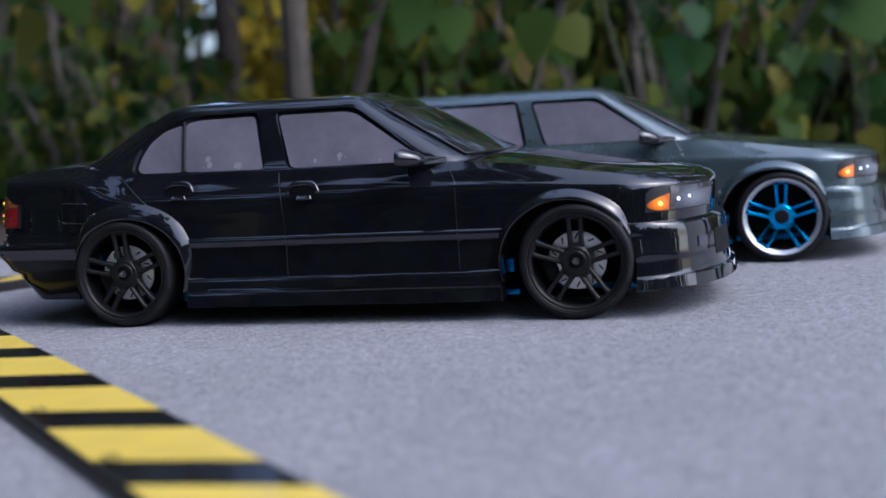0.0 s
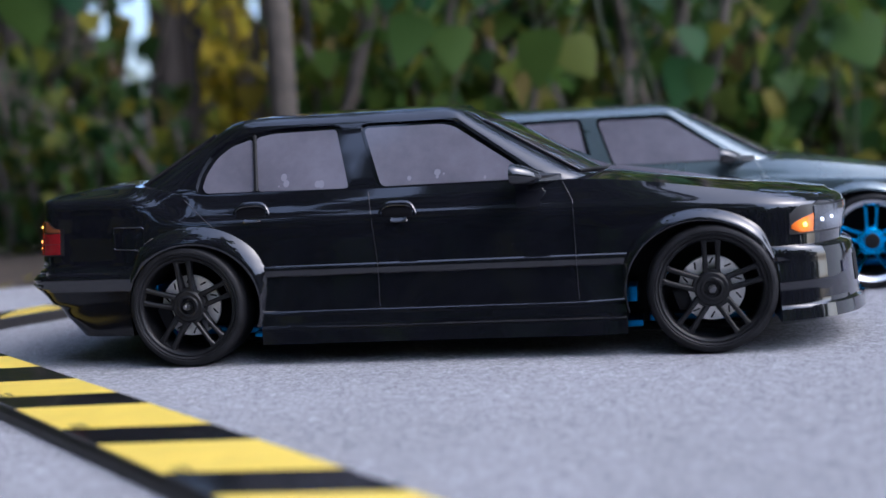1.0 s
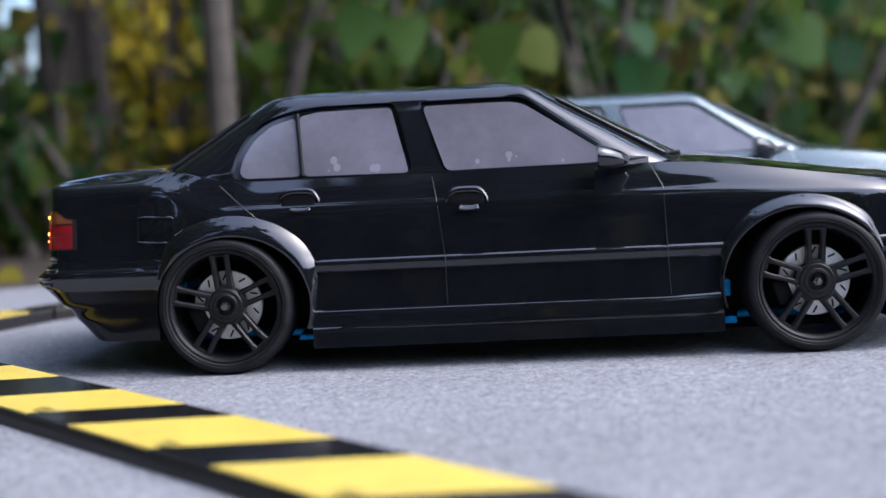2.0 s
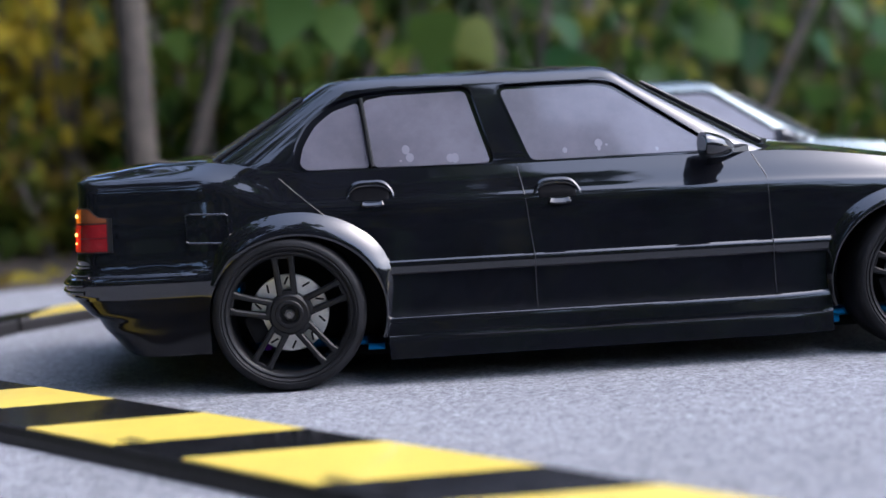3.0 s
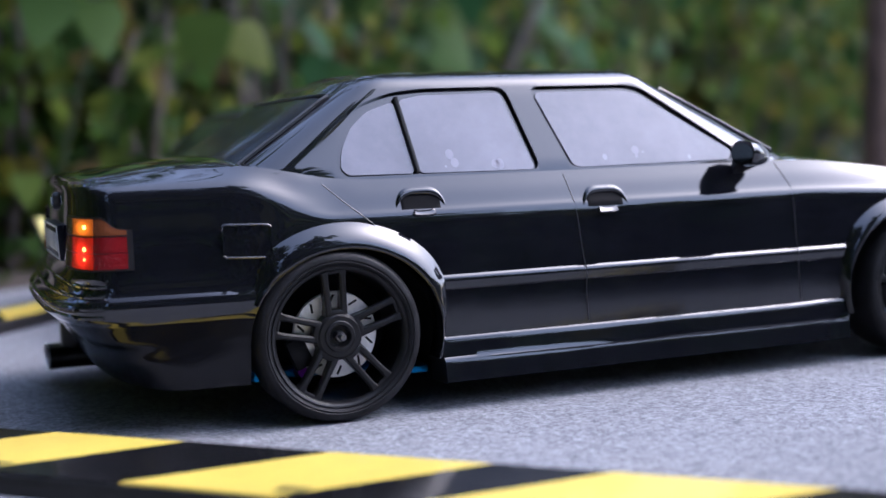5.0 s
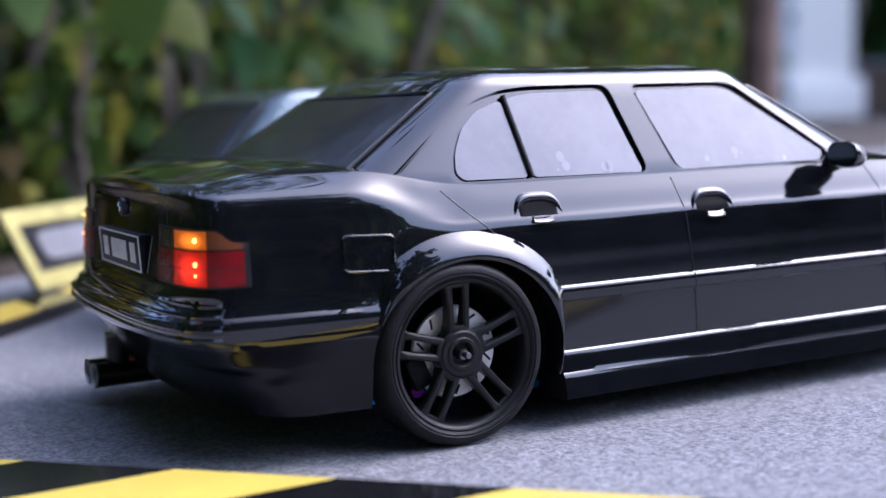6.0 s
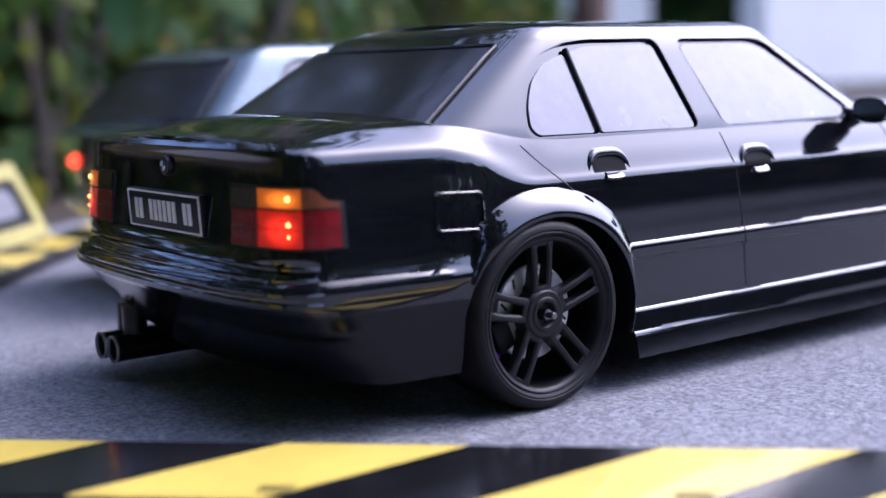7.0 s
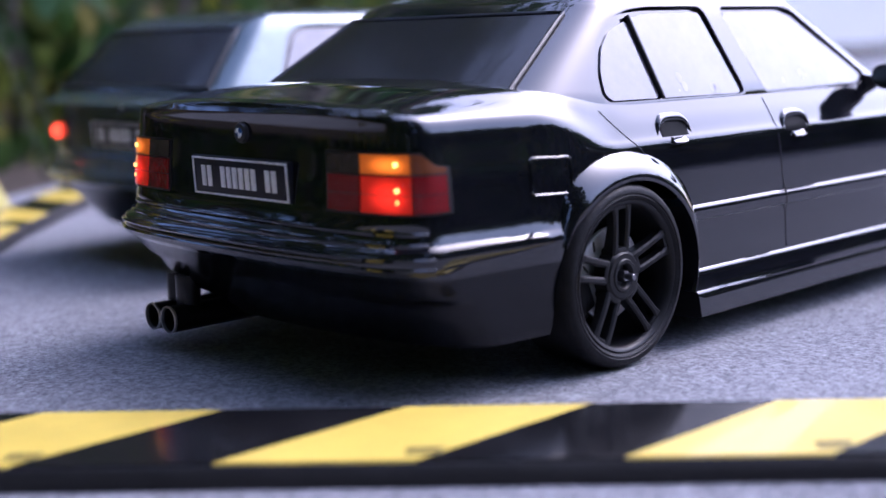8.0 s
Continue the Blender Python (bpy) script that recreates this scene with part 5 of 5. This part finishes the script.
# shrubs of the edge
for k in range(34):
    x = -1.5 + k * 0.095 + rng.uniform(-0.05, 0.05)
    y = (1.28 if x < -0.15 else 0.92 + 0.74 * max(0, x)) + rng.uniform(-0.06, 0.45)
    if math.atan2(y + 0.45, x + 0.25) < radians(51):
        continue
    yellow = rng.random() < 0.33
    bush(x, y, 0.36, rng.uniform(0.28, 0.55) * (0.35 if in_gap(x, y) or -0.62 < x < -0.12 else 1.0), 110 if x < -0.15 else 230, 0.043, LEAF_Y if yellow else LEAF_G, "yellowing shrub with small leaves" if yellow else "green shrub with broad leaves")
for k in range(70):
    x = -3 + k * 0.082 + rng.uniform(-0.1, 0.1)
    y = 2.1 + rng.uniform(-0.3, 1.2)
    if math.atan2(y + 0.45, x + 0.25) < radians(52) or -0.40 < (x - 0.085) / (y + 0.615) < -0.11:
        continue
    bush(x, y, 0.7, rng.uniform(0.5, 1.1), 330, 0.065, LEAF_Y if rng.random() < 0.4 else LEAF_G, "dense undergrowth shrub in the wood", 5)


def big_leaf_shrub(x, y, h, spots, label):
    """A tall shrub of broad heart-shaped leaves, each hanging from its own stalk."""
    b = new("shrub")
    tagged(b, label, "shrub", "shrubs at the wood edge")
    top = Vector((x, y, h))
    g = Geo().tube([(x + rng.uniform(-0.12, 0.12), y, -0.02), (x + 0.02, y, h * 0.5), top], [0.0022, 0.0017, 0.0010], 7)
    part("stem", g.v, g.f, M_STALK, b)
    for lx, ly, lz, size, turn in spots:
        p = Vector((lx, ly, lz))
        root = Vector((x + 0.02, y, min(h, lz + 0.06)))
        g = Geo().tube([root, root.lerp(p, 0.5) + Vector((0, 0, 0.012)), p], [0.0009, 0.0007, 0.0005], 5)
        part("stalk", g.v, g.f, M_STALK, b)
        e = Euler((radians(-100 + rng.uniform(-22, 22)), radians(rng.uniform(-25, 25)), radians(turn)))
        place("leaf", BIG_LEAF, b, "", Matrix.LocRotScale(p, e, (size, size, size)))
    return b


for k in range(20):
    bx = -0.05 + 0.06 * k + rng.uniform(-0.03, 0.03)
    by = 0.68 + 0.74 * max(0.0, bx) + rng.uniform(0.0, 0.24)
    n = 5
    spots = [(bx + rng.uniform(-0.12, 0.12), by + rng.uniform(-0.08, 0.06), rng.uniform(0.09, 0.40), rng.uniform(0.034, 0.062), rng.uniform(-50, 50)) for _ in range(n)]
    big_leaf_shrub(bx, by, 0.5, spots, "tall shrub with broad green heart-shaped leaves")
big_leaf_shrub(0.46, 1.04, 0.5, [(0.470, 1.03, 0.250, 0.102, 8), (0.53, 1.03, 0.30, 0.06, -20), (0.37, 1.02, 0.25, 0.05, 30)], "shrub with one large round green leaf")
big_leaf_shrub(0.15, 0.79, 0.5, [(0.110, 0.675, 0.224, 0.064, -20), (0.141, 0.683, 0.214, 0.058, 15), (0.02, 0.68, 0.235, 0.055, 10)], "shrub with hanging pale green leaves")
big_leaf_shrub(-0.62, 0.95, 0.5, [(-0.60, 0.92, 0.36, 0.10, 10), (-0.66, 0.94, 0.30, 0.09, -25), (-0.53, 0.93, 0.37, 0.07, 30)], "shrub with dark green leaves beside the trunks")
# fine-leaved growth that fills the edge of the wood
for k in range(26):
    x = -0.72 + k * 0.092 + rng.uniform(-0.04, 0.04)
    y = (1.34 if x < -0.15 else 1.0 + 0.70 * max(0, x)) + rng.uniform(-0.08, 0.25)
    if math.atan2(y + 0.45, x + 0.25) < radians(51) or x < -0.30:
        continue
    bush(x, y, 0.30, rng.uniform(0.30, 0.60), 330, 0.038, LEAF_YB if x < -0.2 else LEAF_F1, "fine-leaved yellow growth at the wood edge" if x < -0.2 else "fine-leaved yellow-green growth at the wood edge", 5)
for k in range(14):
    x = -0.36 + k * 0.085 + rng.uniform(-0.04, 0.04)
    if x < -0.27:
        continue
    bush(x, (1.16 if x < -0.12 else 0.80 + 0.76 * max(0, x)) + rng.uniform(-0.03, 0.10), 0.20, rng.uniform(0.22, 0.48), 200, 0.034, LEAF_YG if x < -0.1 else LEAF_F1,
         "fine-leaved yellow-green growth at the wood edge", 4)
# fallen leaves on the soil
lit_c, lit_s = [], []
for k in range(900):
    lx, ly = rng.uniform(-2.2, 2.2), rng.uniform(0.35, 2.6)
    if ly < 0.52 + 0.72 * max(-0.35, lx):
        continue
    lit_c.append((lx, ly, -0.008))
    lit_s.append(rng.uniform(0.025, 0.06))
litter = leaf_cloud("leaf_litter", lit_c, lit_s, LEAF_Y, None, droop=0.05)
tagged(litter, "fallen yellow and brown leaves on the soil", "leaf litter", kind="stuff")
# unseen trees behind the camera, added to darken reflections and shade the carpet's left
for k in range(44):
    a = radians(140 + 147 * k / 43 + rng.uniform(-2, 2))
    rad = rng.uniform(3.2, 5.0)
    deg = math.degrees(a)
    if 236 < deg < 254:
        # gap left so that the quarter panel mirrors bright sky
        continue
    tall = rng.uniform(5.2, 7.0) if 142 < deg < 235 or 257 < deg < 275 else rng.uniform(1.6, 2.2)
    make_tree(rad * math.cos(a), 0.2 + rad * math.sin(a), tall, 0.014 * tall, (rng.uniform(-0.3, 0.3), rng.uniform(-0.3, 0.3)), M_BARKD, 400, 0.5, (0.25 if deg < 220 or tall < 3 else 0.13) * tall, 0.065 * tall, LEAF_G,
              "unseen leafy tree added for reflections and shade", "tree", 12)
# unseen low hedge, added to darken what the paint mirrors near the horizon
for k in range(44):
    a = radians(136 + 201 * k / 43)
    if 207 < math.degrees(a) < 247:
        continue
    bush(3.0 * math.cos(a), 0.2 + 3.0 * math.sin(a), 1.1, rng.uniform(0.55, 0.8), 330, 0.13, LEAF_G, "unseen green hedge shrub added for reflections", 6)
# unseen tall trees beyond the low wall, added to darken the boot deck's reflection
for k in range(7):
    a = radians(40 + 4.2 * k)
    make_tree(18 * math.cos(a), 18 * math.sin(a), 14.0, 0.18, (rng.uniform(-0.3, 0.3), 0.0), M_BARKD, 700, 5.4, 3.6, 0.9, LEAF_G, "unseen high-crowned tree added to darken reflections", "tree", 12)
# dark hedge far off behind the low wall
for k in range(9):
    a = radians(37 + 1.6 * k)
    bush(15.5 * math.cos(a), 15.5 * math.sin(a), 1.6, 3.0, 260, 0.34, LEAF_G, "dark hedge beyond the low wall", 6)
